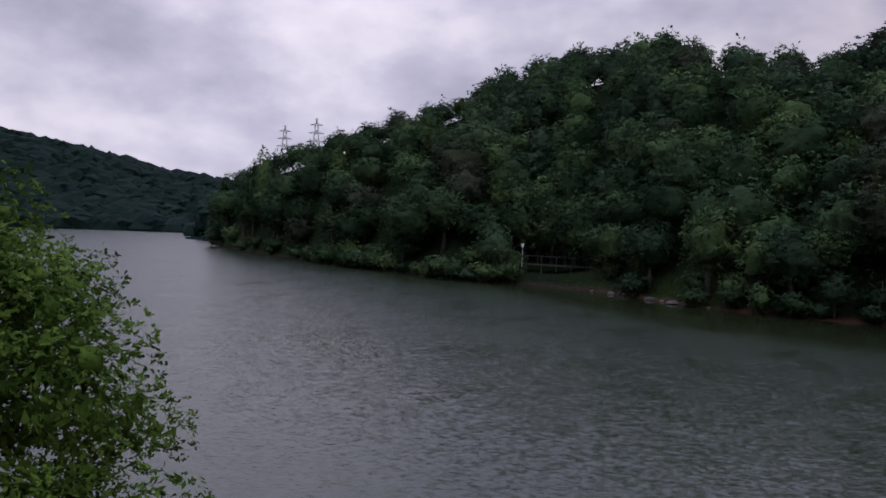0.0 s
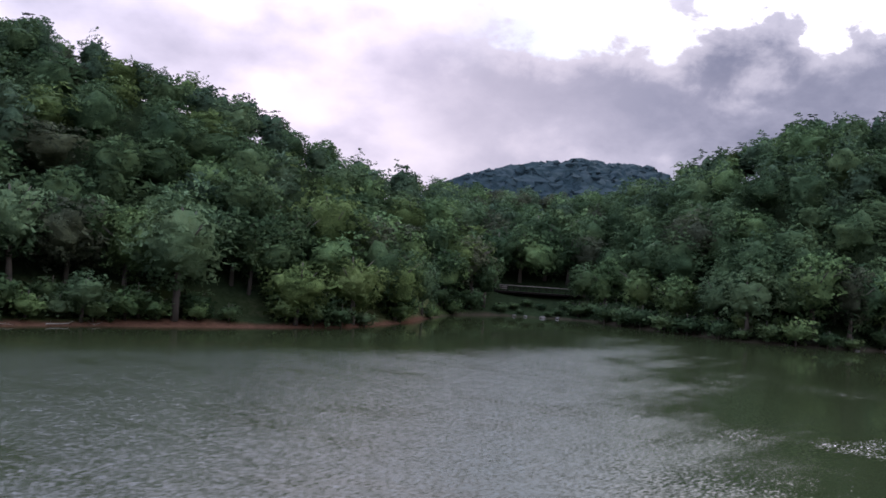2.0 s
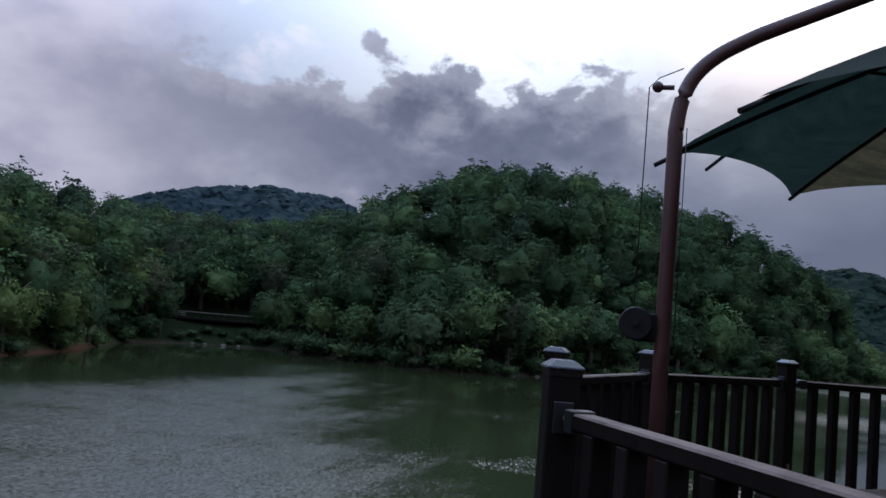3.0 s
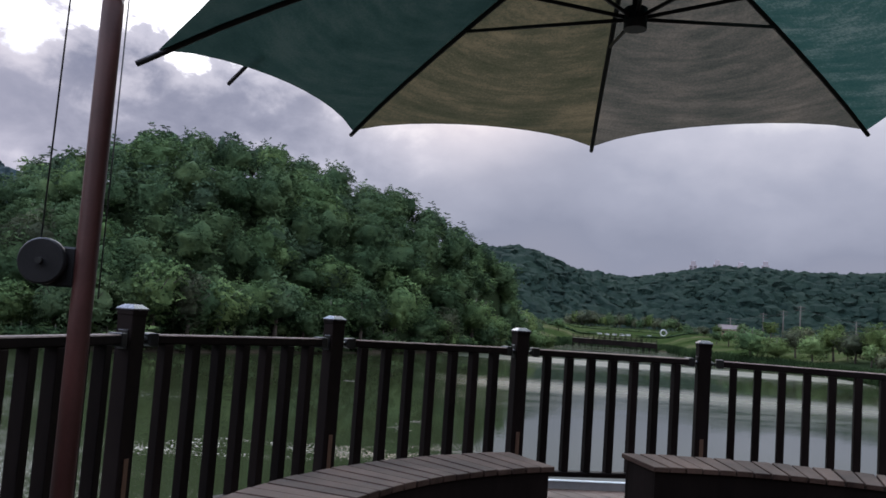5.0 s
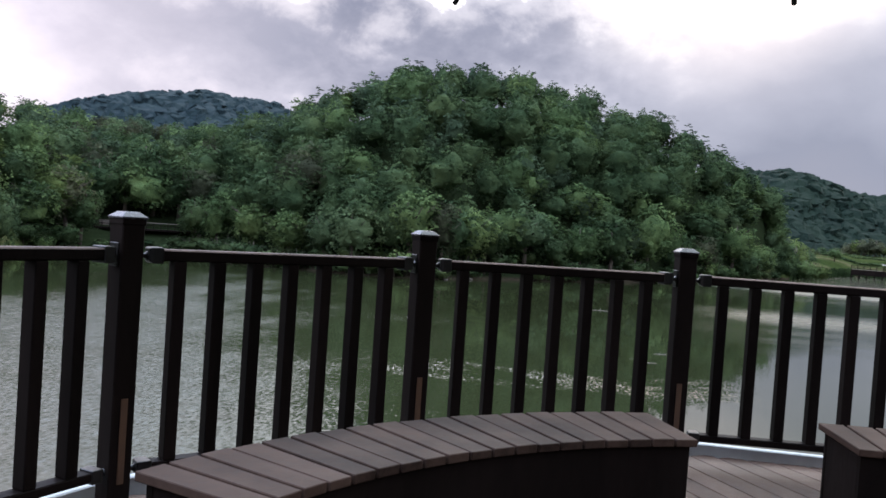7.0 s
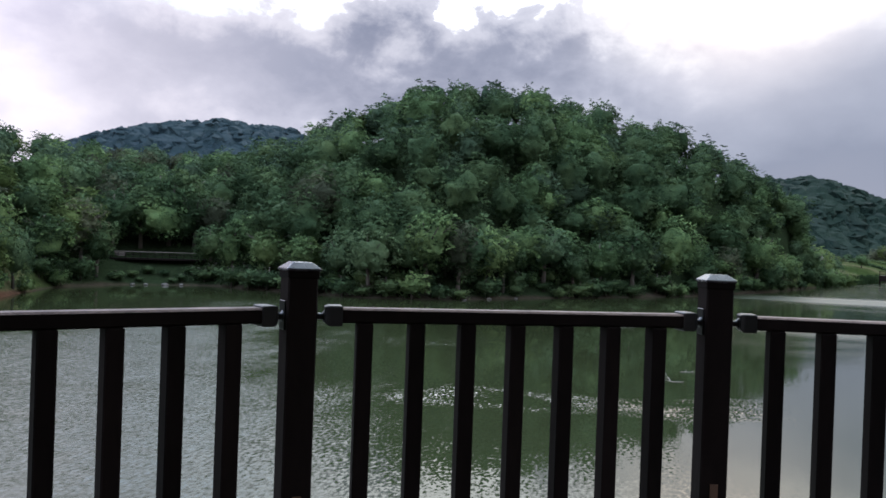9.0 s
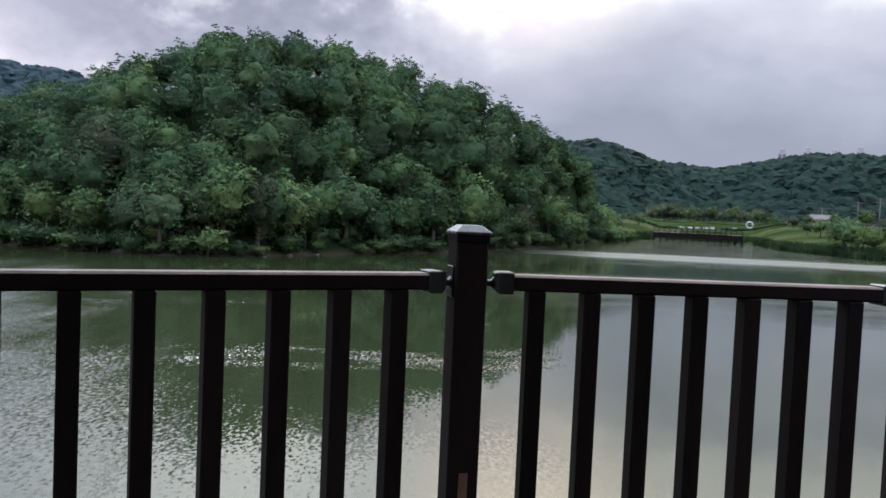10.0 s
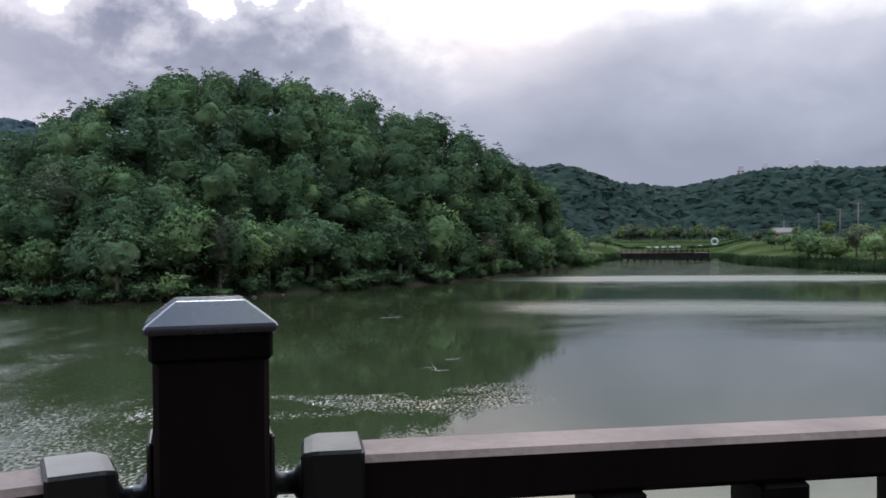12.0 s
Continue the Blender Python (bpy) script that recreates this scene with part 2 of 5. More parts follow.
    for k in (0, 1):
        t.links.new(maths(t, "MULTIPLY", maths(t, "MULTIPLY", maths(t, "SUBTRACT", split.outputs[k], 0.5), 1.0), mask), normal.inputs[k])
    normal.inputs[2].default_value = 1.0
    unit_ = t.nodes.new("ShaderNodeVectorMath")
    unit_.operation = "NORMALIZE"
    t.links.new(normal.outputs[0], unit_.inputs[0])
    t.links.new(unit_.outputs[0], p.inputs["Normal"])
    chop = maths(t, "MAXIMUM", maths(t, "MAXIMUM", product(t, main, main, step(t, y, 16.0, 46.0, (0.30, 0.25))), maths(t, "MULTIPLY", still, 0.27)), maths(t, "MAXIMUM", maths(t, "MULTIPLY", paws, 0.12), maths(t, "MULTIPLY", streaks, 0.85)))
    t.links.new(maths(t, "ADD", chop, 0.010), p.inputs["Roughness"])
    return m


def ground_material():
    m, t, p, out = material("bank_and_forest_floor")
    vec = position(t)
    sep = t.nodes.new("ShaderNodeSeparateXYZ")
    t.links.new(vec, sep.inputs[0])
    n1, n2 = noise_of(t, vec, 0.09, 4.0), noise_of(t, vec, 1.7, 6.0, 0.65)
    soil = ramp(t, n2, ((0.3, (0.040, 0.020, 0.013)), (0.7, (0.092, 0.048, 0.032))))
    mown = node(t, "ShaderNodeTexNoise", Scale=1.0, Detail=3.0)
    t.links.new(position(t, (0.07, 0.012, 0)), mown.inputs["Vector"])
    turf = maths(t, "ADD", maths(t, "MULTIPLY", n2, 0.35), maths(t, "MULTIPLY", mown.outputs[0], 0.65))
    grass = ramp(t, turf, ((0.38, (0.008, 0.014, 0.005)), (0.48, (0.022, 0.032, 0.010)), (0.55, (0.036, 0.042, 0.017)), (0.63, (0.070, 0.062, 0.034))))
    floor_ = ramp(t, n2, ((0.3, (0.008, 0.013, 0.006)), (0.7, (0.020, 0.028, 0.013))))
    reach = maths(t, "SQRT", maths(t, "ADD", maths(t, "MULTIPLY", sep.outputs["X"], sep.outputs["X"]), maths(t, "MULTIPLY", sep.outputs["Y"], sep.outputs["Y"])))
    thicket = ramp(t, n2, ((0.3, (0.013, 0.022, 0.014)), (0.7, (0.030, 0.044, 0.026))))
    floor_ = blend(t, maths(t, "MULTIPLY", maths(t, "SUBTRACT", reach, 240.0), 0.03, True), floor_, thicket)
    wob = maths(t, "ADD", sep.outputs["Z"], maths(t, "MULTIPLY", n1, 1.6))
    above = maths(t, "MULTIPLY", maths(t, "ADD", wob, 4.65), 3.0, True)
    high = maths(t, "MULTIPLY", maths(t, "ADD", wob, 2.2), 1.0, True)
    glade = maths(t, "MULTIPLY", maths(t, "SUBTRACT", noise_of(t, vec, 0.045, 2.0), 0.46), 14.0, True)
    glade = maths(t, "MULTIPLY", glade, maths(t, "MULTIPLY", maths(t, "SUBTRACT", 92.0, sep.outputs["X"]), 0.1, True))
    east = maths(t, "MULTIPLY", maths(t, "SUBTRACT", sep.outputs["X"], 168.0), 0.1, True)
    east = maths(t, "MULTIPLY", east, maths(t, "MULTIPLY", maths(t, "SUBTRACT", 2.5, sep.outputs["Z"]), 0.6, True))
    open_ = maths(t, "MAXIMUM", glade, east)
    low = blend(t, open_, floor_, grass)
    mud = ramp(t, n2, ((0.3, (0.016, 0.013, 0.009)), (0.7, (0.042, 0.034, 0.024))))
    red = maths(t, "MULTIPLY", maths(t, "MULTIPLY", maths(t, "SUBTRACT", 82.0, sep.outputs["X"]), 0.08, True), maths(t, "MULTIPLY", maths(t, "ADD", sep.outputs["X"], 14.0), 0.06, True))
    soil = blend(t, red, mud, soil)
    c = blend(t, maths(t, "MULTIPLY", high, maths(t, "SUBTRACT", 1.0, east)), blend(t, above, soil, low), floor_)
    t.links.new(c, p.inputs["Base Color"])
    p.inputs["Roughness"].default_value = 0.95
    p.inputs["Specular IOR Level"].default_value = 0.0
    bumped(t, p, n2, 0.8, 0.15)
    return m


M_WATER = water_material()
M_GROUND = ground_material()
M_LEAF = foliage("leaves_mid_green", (0.0592, 0.0976, 0.0403), (0.1183, 0.1717, 0.0657), (0.1724, 0.2209, 0.0797))
M_DARK = foliage("leaves_dark_green", (0.0345, 0.0605, 0.0288), (0.0658, 0.0992, 0.0435), (0.0981, 0.1322, 0.0517))
M_PALE = foliage("leaves_grey_green", (0.0508, 0.0847, 0.0449), (0.0935, 0.1378, 0.0674), (0.1216, 0.1600, 0.0755))
M_YELLOW = foliage("leaves_yellow_green", (0.0545, 0.0801, 0.0269), (0.1066, 0.1423, 0.0474), (0.1658, 0.2055, 0.0742))
M_OLIVE = foliage("leaves_olive_brown", (0.0439, 0.0513, 0.0314), (0.0800, 0.0888, 0.0509), (0.1290, 0.1304, 0.0748))
M_PINE = foliage("pine_needles", (0.0332, 0.0559, 0.0333), (0.0560, 0.0861, 0.0488), (0.0892, 0.1214, 0.0666))
M_REED = foliage("reed_leaves", (0.0168, 0.0288, 0.0120), (0.0324, 0.0516, 0.0192), (0.0624, 0.0792, 0.0312))
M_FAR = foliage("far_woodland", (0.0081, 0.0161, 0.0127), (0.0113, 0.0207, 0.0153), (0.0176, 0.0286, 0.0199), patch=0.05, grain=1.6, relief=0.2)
# the blue haze of distance is put into this leaf colour
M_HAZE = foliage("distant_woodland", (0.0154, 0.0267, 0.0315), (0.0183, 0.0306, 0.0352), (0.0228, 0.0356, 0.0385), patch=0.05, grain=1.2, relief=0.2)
M_NEAR = foliage("leaves_of_near_tree", (0.0490, 0.0826, 0.0144), (0.0965, 0.1428, 0.0256), (0.1620, 0.2064, 0.0432), patch=0.9, grain=9.0, relief=0.01)
M_BARK = surface("bark", (0.030, 0.024, 0.018), (0.085, 0.068, 0.052), 3.0, rough=0.9, stretch=(1, 1, 0.2), bump=0.8, depth=0.03)
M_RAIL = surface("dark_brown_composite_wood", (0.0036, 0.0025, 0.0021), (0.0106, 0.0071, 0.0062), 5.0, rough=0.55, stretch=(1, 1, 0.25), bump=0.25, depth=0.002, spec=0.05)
# weathered top; its paleness also holds sky light put into the colour
M_TOP = surface("weathered_skylit_rail_top", (0.0625, 0.0448, 0.0378), (0.1875, 0.1366, 0.1155), 9.0, rough=0.6, bump=0.5, depth=0.003, spec=0.06)
M_CAP = surface("painted_metal_cap", (0.030, 0.029, 0.033), (0.052, 0.050, 0.055), 3.0, rough=0.26, metal=0.0, bump=0.04, depth=0.0006, spec=0.30)
M_BRACKET = surface("dark_metal_bracket", (0.004, 0.004, 0.004), (0.012, 0.011, 0.010), 12.0, rough=0.36, metal=0.0, bump=0.2, depth=0.001, spec=0.35)
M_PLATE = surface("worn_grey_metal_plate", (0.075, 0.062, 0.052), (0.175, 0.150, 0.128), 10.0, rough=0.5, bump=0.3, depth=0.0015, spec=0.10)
M_PATCH = surface("bare_orange_brown_wood", (0.040, 0.018, 0.009), (0.100, 0.048, 0.022), 14.0, rough=0.6, stretch=(1, 1, 0.15))
M_BENCH = surface("weathered_bench_plank", (0.0198, 0.0128, 0.0102), (0.0723, 0.0463, 0.0351), 4.0, rough=0.55, bump=0.25, depth=0.003, spec=0.05)
M_DECK = surface("wet_grey_brown_deck_board", (0.0411, 0.0255, 0.0191), (0.1038, 0.0677, 0.0519), 3.0, rough=0.50, bump=0.4, depth=0.004, spec=0.12)
M_RUST = surface("rust_brown_painted_steel", (0.018, 0.006, 0.005), (0.046, 0.016, 0.013), 7.0, rough=0.42, bump=0.2, depth=0.001, spec=0.3)
M_BLACK = surface("black_painted_metal", (0.005, 0.005, 0.005), (0.014, 0.013, 0.013), 10.0, rough=0.45, bump=0.1, depth=0.001, spec=0.10)
M_CONC = surface("pale_concrete", (0.28, 0.27, 0.25), (0.46, 0.44, 0.41), 1.2, rough=0.85, bump=0.4, depth=0.01)
M_OFFWHITE = surface("weathered_off_white_paint", (0.24, 0.24, 0.23), (0.42, 0.41, 0.39), 1.4, rough=0.7, bump=0.2)
M_KERB = surface("grey_white_kerb_paint", (0.34, 0.35, 0.35), (0.50, 0.51, 0.51), 1.6, rough=0.7, bump=0.2, spec=0.2)
M_WHITE = surface("white_paint", (0.62, 0.60, 0.58), (0.82, 0.80, 0.78), 1.0, rough=0.6, bump=0.1)


# ---- building helpers ----
def mesh_object(name, verts, faces, mat, parent=None, smooth=False):
    me = bpy.data.meshes.new(name)
    me.from_pydata([tuple(v) for v in verts], [], [tuple(int(i) for i in f) for f in faces])
    me.materials.append(mat)
    if smooth:
        me.polygons.foreach_set("use_smooth", [True] * len(me.polygons))
    ob = new(name, me)
    ob.parent = parent
    return ob


def quads_object(name, verts, quads, mat, parent=None, normals=None):
    """A mesh of many quads, from arrays."""
    me = bpy.data.meshes.new(name)
    me.vertices.add(len(verts))
    me.vertices.foreach_set("co", np.asarray(verts, dtype=np.float32).ravel())
    n = len(quads)
    me.loops.add(4 * n)
    me.loops.foreach_set("vertex_index", np.asarray(quads, dtype=np.int32).ravel())
    me.polygons.add(n)
    me.polygons.foreach_set("loop_start", np.arange(0, 4 * n, 4, dtype=np.int32))
    me.polygons.foreach_set("loop_total", np.full(n, 4, dtype=np.int32))
    me.materials.append(mat)
    me.update(calc_edges=True)
    if normals is not None:
        me.polygons.foreach_set("use_smooth", np.ones(n, dtype=bool))
        me.normals_split_custom_set_from_vertices(np.asarray(normals, dtype=np.float32))
    ob = new(name, me)
    ob.parent = parent
    return ob


def part(name, bm, mat, parent=None, label=""):
    me = bpy.data.meshes.new(name)
    bm.to_mesh(me)
    bm.free()
    me.materials.append(mat)
    ob = new(name, me)
    ob.parent = parent
    if label:
        ob["label"] = label
    return ob


def thing(name, m, label, category, group="", kind=""):
    ob = new(name)
    ob.matrix_basis = m
    ob.empty_display_size = 0.1
    return tagged(ob, label, category, group, kind)


def box(bm, x0, x1, y0, y1, z0, z1, bevel=0.0):
    vs = [bm.verts.new(v) for v in ((x0, y0, z0), (x1, y0, z0), (x1, y1, z0), (x0, y1, z0), (x0, y0, z1), (x1, y0, z1), (x1, y1, z1), (x0, y1, z1))]
    fs = [bm.faces.new([vs[i] for i in f]) for f in ((3, 2, 1, 0), (4, 5, 6, 7), (0, 1, 5, 4), (1, 2, 6, 5), (2, 3, 7, 6), (3, 0, 4, 7))]
    if bevel:
        bmesh.ops.bevel(bm, geom=list({e for f in fs for e in f.edges}), offset=bevel, segments=1, affect="EDGES")
    return bm


def boxed(*a, **k):
    return box(bmesh.new(), *a, **k)


def tube(bm, points, radius, sides=8):
    """A tube along points; radius may be one number or one per point."""
    rings = []
    for i, p in enumerate(points):
        p = Vector(p)
        d = (Vector(points[min(i + 1, len(points) - 1)]) - Vector(points[max(i - 1, 0)])).normalized()
        side = d.cross(Vector((0, 0, 1)) if abs(d.z) < 0.95 else Vector((1, 0, 0))).normalized()
        up = side.cross(d)
        r = radius[i] if isinstance(radius, (list, tuple)) else radius
        rings.append([bm.verts.new(p + r * (math.cos(a) * side + math.sin(a) * up)) for a in (2 * math.pi * k / sides for k in range(sides))])
    for a, b in zip(rings, rings[1:]):
        for k in range(sides):
            f = bm.faces.new((a[k], a[(k + 1) % sides], b[(k + 1) % sides], b[k]))
            f.smooth = True
    bm.faces.new(list(reversed(rings[0])))
    bm.faces.new(rings[-1])
    return bm


def bearing(h, r, z=0.0, c=(0.0, 0.0)):
    """A place r metres from c at a compass bearing of h degrees."""
    return Vector((c[0] + r * math.sin(radians(h)), c[1] + r * math.cos(radians(h)), z))


# ---- ground: one sheet, in bearings and distances from the landing ----
HUB = (-3.0, 1.5)
NORTH = -0.4
SHORE = [(-180, 12), (-120, 9), (-75, 10), (-62, 14), (-54, 70), (-48, 290), (-40, 300), (-30, 298), (-28.6, 176), (-25, 146),
         (-21, 124), (-13, 99), (-6.7, 97), (-2, 90), (2.5, 81), (8, 77), (15, 75), (19.5, 69), (27, 72), (34, 74), (41, 77),
         (45.7, 81), (50, 92), (53, 111), (57, 119), (62.5, 120), (67, 110), (73, 103), (79, 105), (88, 122), (94, 138),
         (98.5, 163), (101.5, 206), (105.5, 288), (111.3, 280), (113, 232), (117.4, 202), (121, 187), (130, 110), (140, 40), (155, 16), (180, 12)]
# bearing, run from the shore to the crest, height of the crest
CREST = [(-48, 110, -3.5), (-29.5, 60, -4.0), (-28.6, 12, 3.8), (-25, 30, 9.6), (-19, 45, 15.0), (-14.4, 55, 18.6), (-9, 60, 23.6),
         (-6.7, 60, 26.2), (0, 65, 28.2), (5.5, 66, 25.8), (11, 64, 23.2), (14, 62, 26.2), (18, 64, 25.6), (22, 66, 26.0), (25, 66, 26.8),
         (30, 62, 23.6), (36.5, 60, 20.8), (42.5, 52, 14.6), (45, 52, 12.4), (47, 55, 11.0), (52, 70, 13.4), (55, 75, 14.3),
         (60, 75, 14.3), (66, 60, 13.5)]
CREST_EAST = [(68.3, 60, 16.4), (72.5, 62, 20.2), (76, 64, 25.4), (80, 64, 26.2), (84, 62, 26.9), (90, 54, 22.8), (93.6, 48, 19.6),
              (98, 30, 12.6), (100.5, 14, 7.0), (102, 90, -1.0), (104, 90, 1.0), (112, 120, 1.2), (121, 140, 1.4), (126, 140, 1.5), (150, 60, 14.0), (180, 60, 14.0)]
FAR = [(-180, 430, -4.0), (-75, 430, 21.0), (-60, 430, 33.5), (-41.6, 430, 33.0), (-37, 430, 28.5), (-32, 440, 20.0), (-27, 440, 15.0), (-20, 440, 2.0),
       (46, 440, -2.0), (53, 430, 42.0), (57.5, 430, 52.0), (62, 430, 57.0), (66.6, 430, 54.0), (71, 430, 36.0), (90, 480, 12.0),
       (97, 480, 39.5), (101.6, 480, 41.0), (105, 500, 31.5), (109, 540, 30.5), (112.4, 540, 36.5), (115, 540, 40.5),
       (121, 540, 38.5), (126, 540, 40.5), (140, 540, 32.0), (180, 540, -4.0)]


def table(rows, h, k):
    return float(np.interp(h, [r[0] for r in rows], [r[k] for r in rows]))


def plan(h):
    """Shore distance, crest distance, crest height, far crest distance and height, at a bearing."""
    s = table(SHORE, h, 1)
    rows = CREST + CREST_EAST
    # unseen high bank behind the landing, added to block the sky there
    if h < -50 or h > 150:
        return s, s + 60, 14.0, table(FAR, h, 1), table(FAR, h, 2)
    return s, s + table(rows, h, 1), table(rows, h, 2), table(FAR, h, 1), table(FAR, h, 2)


def smooth(u):
    u = min(1.0, max(0.0, u))
    return u * u * (3 - 2 * u)


def ground_at(h, d):
    s, c, top, fd, fz = plan(h)
    if d < s:
        z = WATER - min(1.6, (s - d) * 0.22) - 0.02
    else:
        bank = WATER + 0.65 * smooth((d - s) / 3.0)
        # a level terrace carries the boardwalk
        flat = 3 + 7.5 * smooth((h + 11) / 3) * smooth((-0.5 - h) / 3)
        bank += 1.0 * (flat - 3) / 7.5 * smooth((d - s - 1.5) / 4.0)
        u = min(1.0, max(0.0, (d - s - flat) / max(1.0, c - s - flat)))
        z = bank + (top - bank) * (1 - (1 - u) ** 1.75)
        if d > c:
            z = max(-4.6, top - (d - c) * 0.16)
    rise = 170 if h < 95 else 130
    foot = max(fd - rise, s + 3)
    if d > foot and fz > -1.9:
        far = -4.6 + (fz + 4.6) * smooth((d - foot) / (fd - foot))
        if d > fd:
            far = max(-4.6, fz - (d - fd) * 0.1)
        z = max(z, far)
    # the knoll on which the near tree stands
    p = bearing(h + NORTH, d, 0, HUB)
    k = math.hypot(p.x + 11.9, p.y - 9.6)
    z = max(z, WATER - 1.5 + 2.6 * smooth(1 - (k - 1.0) / 6.0)) if k < 8 else z
    return z


def place(h, d, lift=0.0):
    p = bearing(h + NORTH, d, 0, HUB)
    p.z = ground_at(h, d) + lift
    return p


def build_ground():
    heads = [-180 + 0.9 * i for i in range(400)]
    verts, faces = [], []
    near = [0.02, 0.35, 0.7]
    for h in heads:
        s, c, top, fd, fz = plan(h)
        ds = [s * f for f in near] + [s - 5, s - 2, s - 0.8, s, s + 0.5, s + 1, s + 1.6, s + 2.3, s + 3]
        ds += [s + 3 + (c - s - 3) * k / 14 for k in range(1, 15)]
        b = max(c + 5, fd - 180)
        ds += [c + (b - c) * k / 6 for k in range(1, 7)]
        e = max(b + 10, fd + 60)
        ds += [b + (e - b) * k / 12 for k in range(1, 13)] + [e + 150, e + 600, 4200]
        ds = sorted(max(0.05, d) for d in ds)
        for d in ds:
            p = place(h, d)
            amp = 0.06 if d < s + 4 else 0.5
            if d > s - 1:
                p.z += amp * noise.noise(Vector((p.x * 0.13, p.y * 0.13, 0))) * min(1, abs(d - s))
            verts.append(p)
    n, m = len(ds), len(heads)
    for i in range(m):
        for j in range(n - 1):
            a, b = i * n + j, ((i + 1) % m) * n + j
            faces.append((a, a + 1, b + 1, b))
    verts.append(Vector((HUB[0], HUB[1], WATER - 1.62)))
    faces += [(len(verts) - 1, i * n, ((i + 1) % m) * n) for i in range(m)]
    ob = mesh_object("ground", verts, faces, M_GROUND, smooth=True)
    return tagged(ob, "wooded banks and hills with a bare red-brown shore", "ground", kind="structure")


build_ground()
bm = bmesh.new()
bmesh.ops.create_circle(bm, cap_ends=True, radius=900, segments=96, matrix=Matrix.Translation((0, 0, WATER)))
tagged(part("water", bm, M_WATER), "dark green lake water, ruffled in patches by the wind", "lake", kind="structure")


# ---- trees ----
def unit(v):
    return v / (np.linalg.norm(v, axis=1)[:, None] + 1e-6)


def boughs(rng, root, out, size, bough=6):
    """Leaves in small fanned boughs that lie on a crown and droop outwards: vertices, quads and normals."""
    n = len(root)
    run = unit(out * np.array([1, 1, 0.25]) + rng.normal(size=(n, 3)) * 0.45 + np.array([0, 0, -0.15]))
    face = out * 0.8 + np.array([0, 0, 0.45]) + rng.normal(size=(n, 3)) * 0.25
    face = unit(face - run * np.sum(face * run, axis=1)[:, None])
    side = np.cross(face, run)
    pick = np.repeat(np.arange(n), bough)
    m = len(pick)
    s = (size * rng.uniform(0.55, 1.35, m))[:, None]
    along = rng.uniform(-1.3, 1.2, m)[:, None] * size
    across = rng.normal(size=m)[:, None] * size * 0.9
    pos = root[pick] + run[pick] * along + side[pick] * across - face[pick] * np.abs(along) * 0.25
    nrm = unit(face[pick] + rng.normal(size=(m, 3)) * 0.40)
    a = run[pick] + side[pick] * np.sign(across) * 0.7 + rng.normal(size=(m, 3)) * 0.3
    a = unit(a - nrm * np.sum(a * nrm, axis=1)[:, None])
    b = np.cross(nrm, a)
    w = rng.uniform(0.34, 0.60, m)[:, None]
    bend = nrm * s * 0.22
    # a spray: narrow at its foot, widest past the middle, with a ragged end
    quad = np.stack([pos - a * s, pos - b * s * w + a * s * rng.uniform(-0.1, 0.7, (m, 1)) - bend * 0.5, pos + a * s * rng.uniform(0.35, 1.1, (m, 1)) - bend, pos + b * s * w + a * s * rng.uniform(-0.1, 0.7, (m, 1)) - bend * 0.5], 1)
    soft = unit(out[pick] * 0.90 + nrm * 0.16)
    return quad.reshape(-1, 3), np.arange(m * 4).reshape(-1, 4), np.repeat(soft, 4, axis=0)


def leaf_cards(rng, centres, radii, flat, count, size, up=0.35):
    """Boughs spread over round clumps."""
    n = max(1, count // 6)
    k = rng.choice(len(centres), n, p=radii ** 2 / np.sum(radii ** 2))
    d = rng.normal(size=(n, 3))
    d[:, 2] += up
    d = unit(d)
    root = centres[k] + d * radii[k][:, None] * rng.uniform(0.65, 1.12, n)[:, None] * np.array([1, 1, flat])
    return boughs(rng, root, unit(d * 0.6 + unit(root - centres.mean(axis=0)) * 0.4), size)


def cube_sphere(n):
    """A unit ball of 6 n n quads."""
    key, verts, quads = {}, [], []
    for axis in range(3):
        for s in (-1, 1):
            grid = {}
            for i in range(n + 1):
                for j in range(n + 1):
                    p = [0, 0, 0]
                    p[axis], p[(axis + 1) % 3], p[(axis + 2) % 3] = s * n, 2 * i - n, 2 * j - n
                    if tuple(p) not in key:
                        key[tuple(p)] = len(verts)
                        verts.append(np.array(p, float) / np.linalg.norm(p))
                    grid[i, j] = key[tuple(p)]
            for i in range(n):
                for j in range(n):
                    q = (grid[i, j], grid[i + 1, j], grid[i + 1, j + 1], grid[i, j + 1])
                    quads.append(q if s > 0 else q[::-1])
    return np.array(verts), np.array(quads)


BALLS = {n: cube_sphere(n) for n in (1, 2, 4, 5, 6, 7)}


def cores(rng, centres, radii, flat, fine=2, fill=0.74):
    """Dense sprays of leaves, one uneven lump to each clump."""
    base, idx = BALLS[fine]
    vs, fs, ns, at = [], [], [], 0
    mid = centres.mean(axis=0)
    for c, r in zip(centres, radii):
        away = c - mid
        away = away / (np.linalg.norm(away) + 1e-6)
        turn = np.linalg.qr(rng.normal(size=(3, 3)))[0]
        turn[:, 0] *= np.sign(np.linalg.det(turn))
        ball = base @ turn.T
        vs.append(c + ball * r * fill * rng.uniform(0.6, 1.25, (len(base), 1)) * np.array([1, 1, flat]))
        fs.append(idx + at)
        nn = ball * 0.6 + away * 0.5 + rng.normal(size=base.shape) * 0.22
        ns.append(nn / np.linalg.norm(nn, axis=1)[:, None])
        at += len(base)
    return np.concatenate(vs), np.concatenate(fs), np.concatenate(ns)


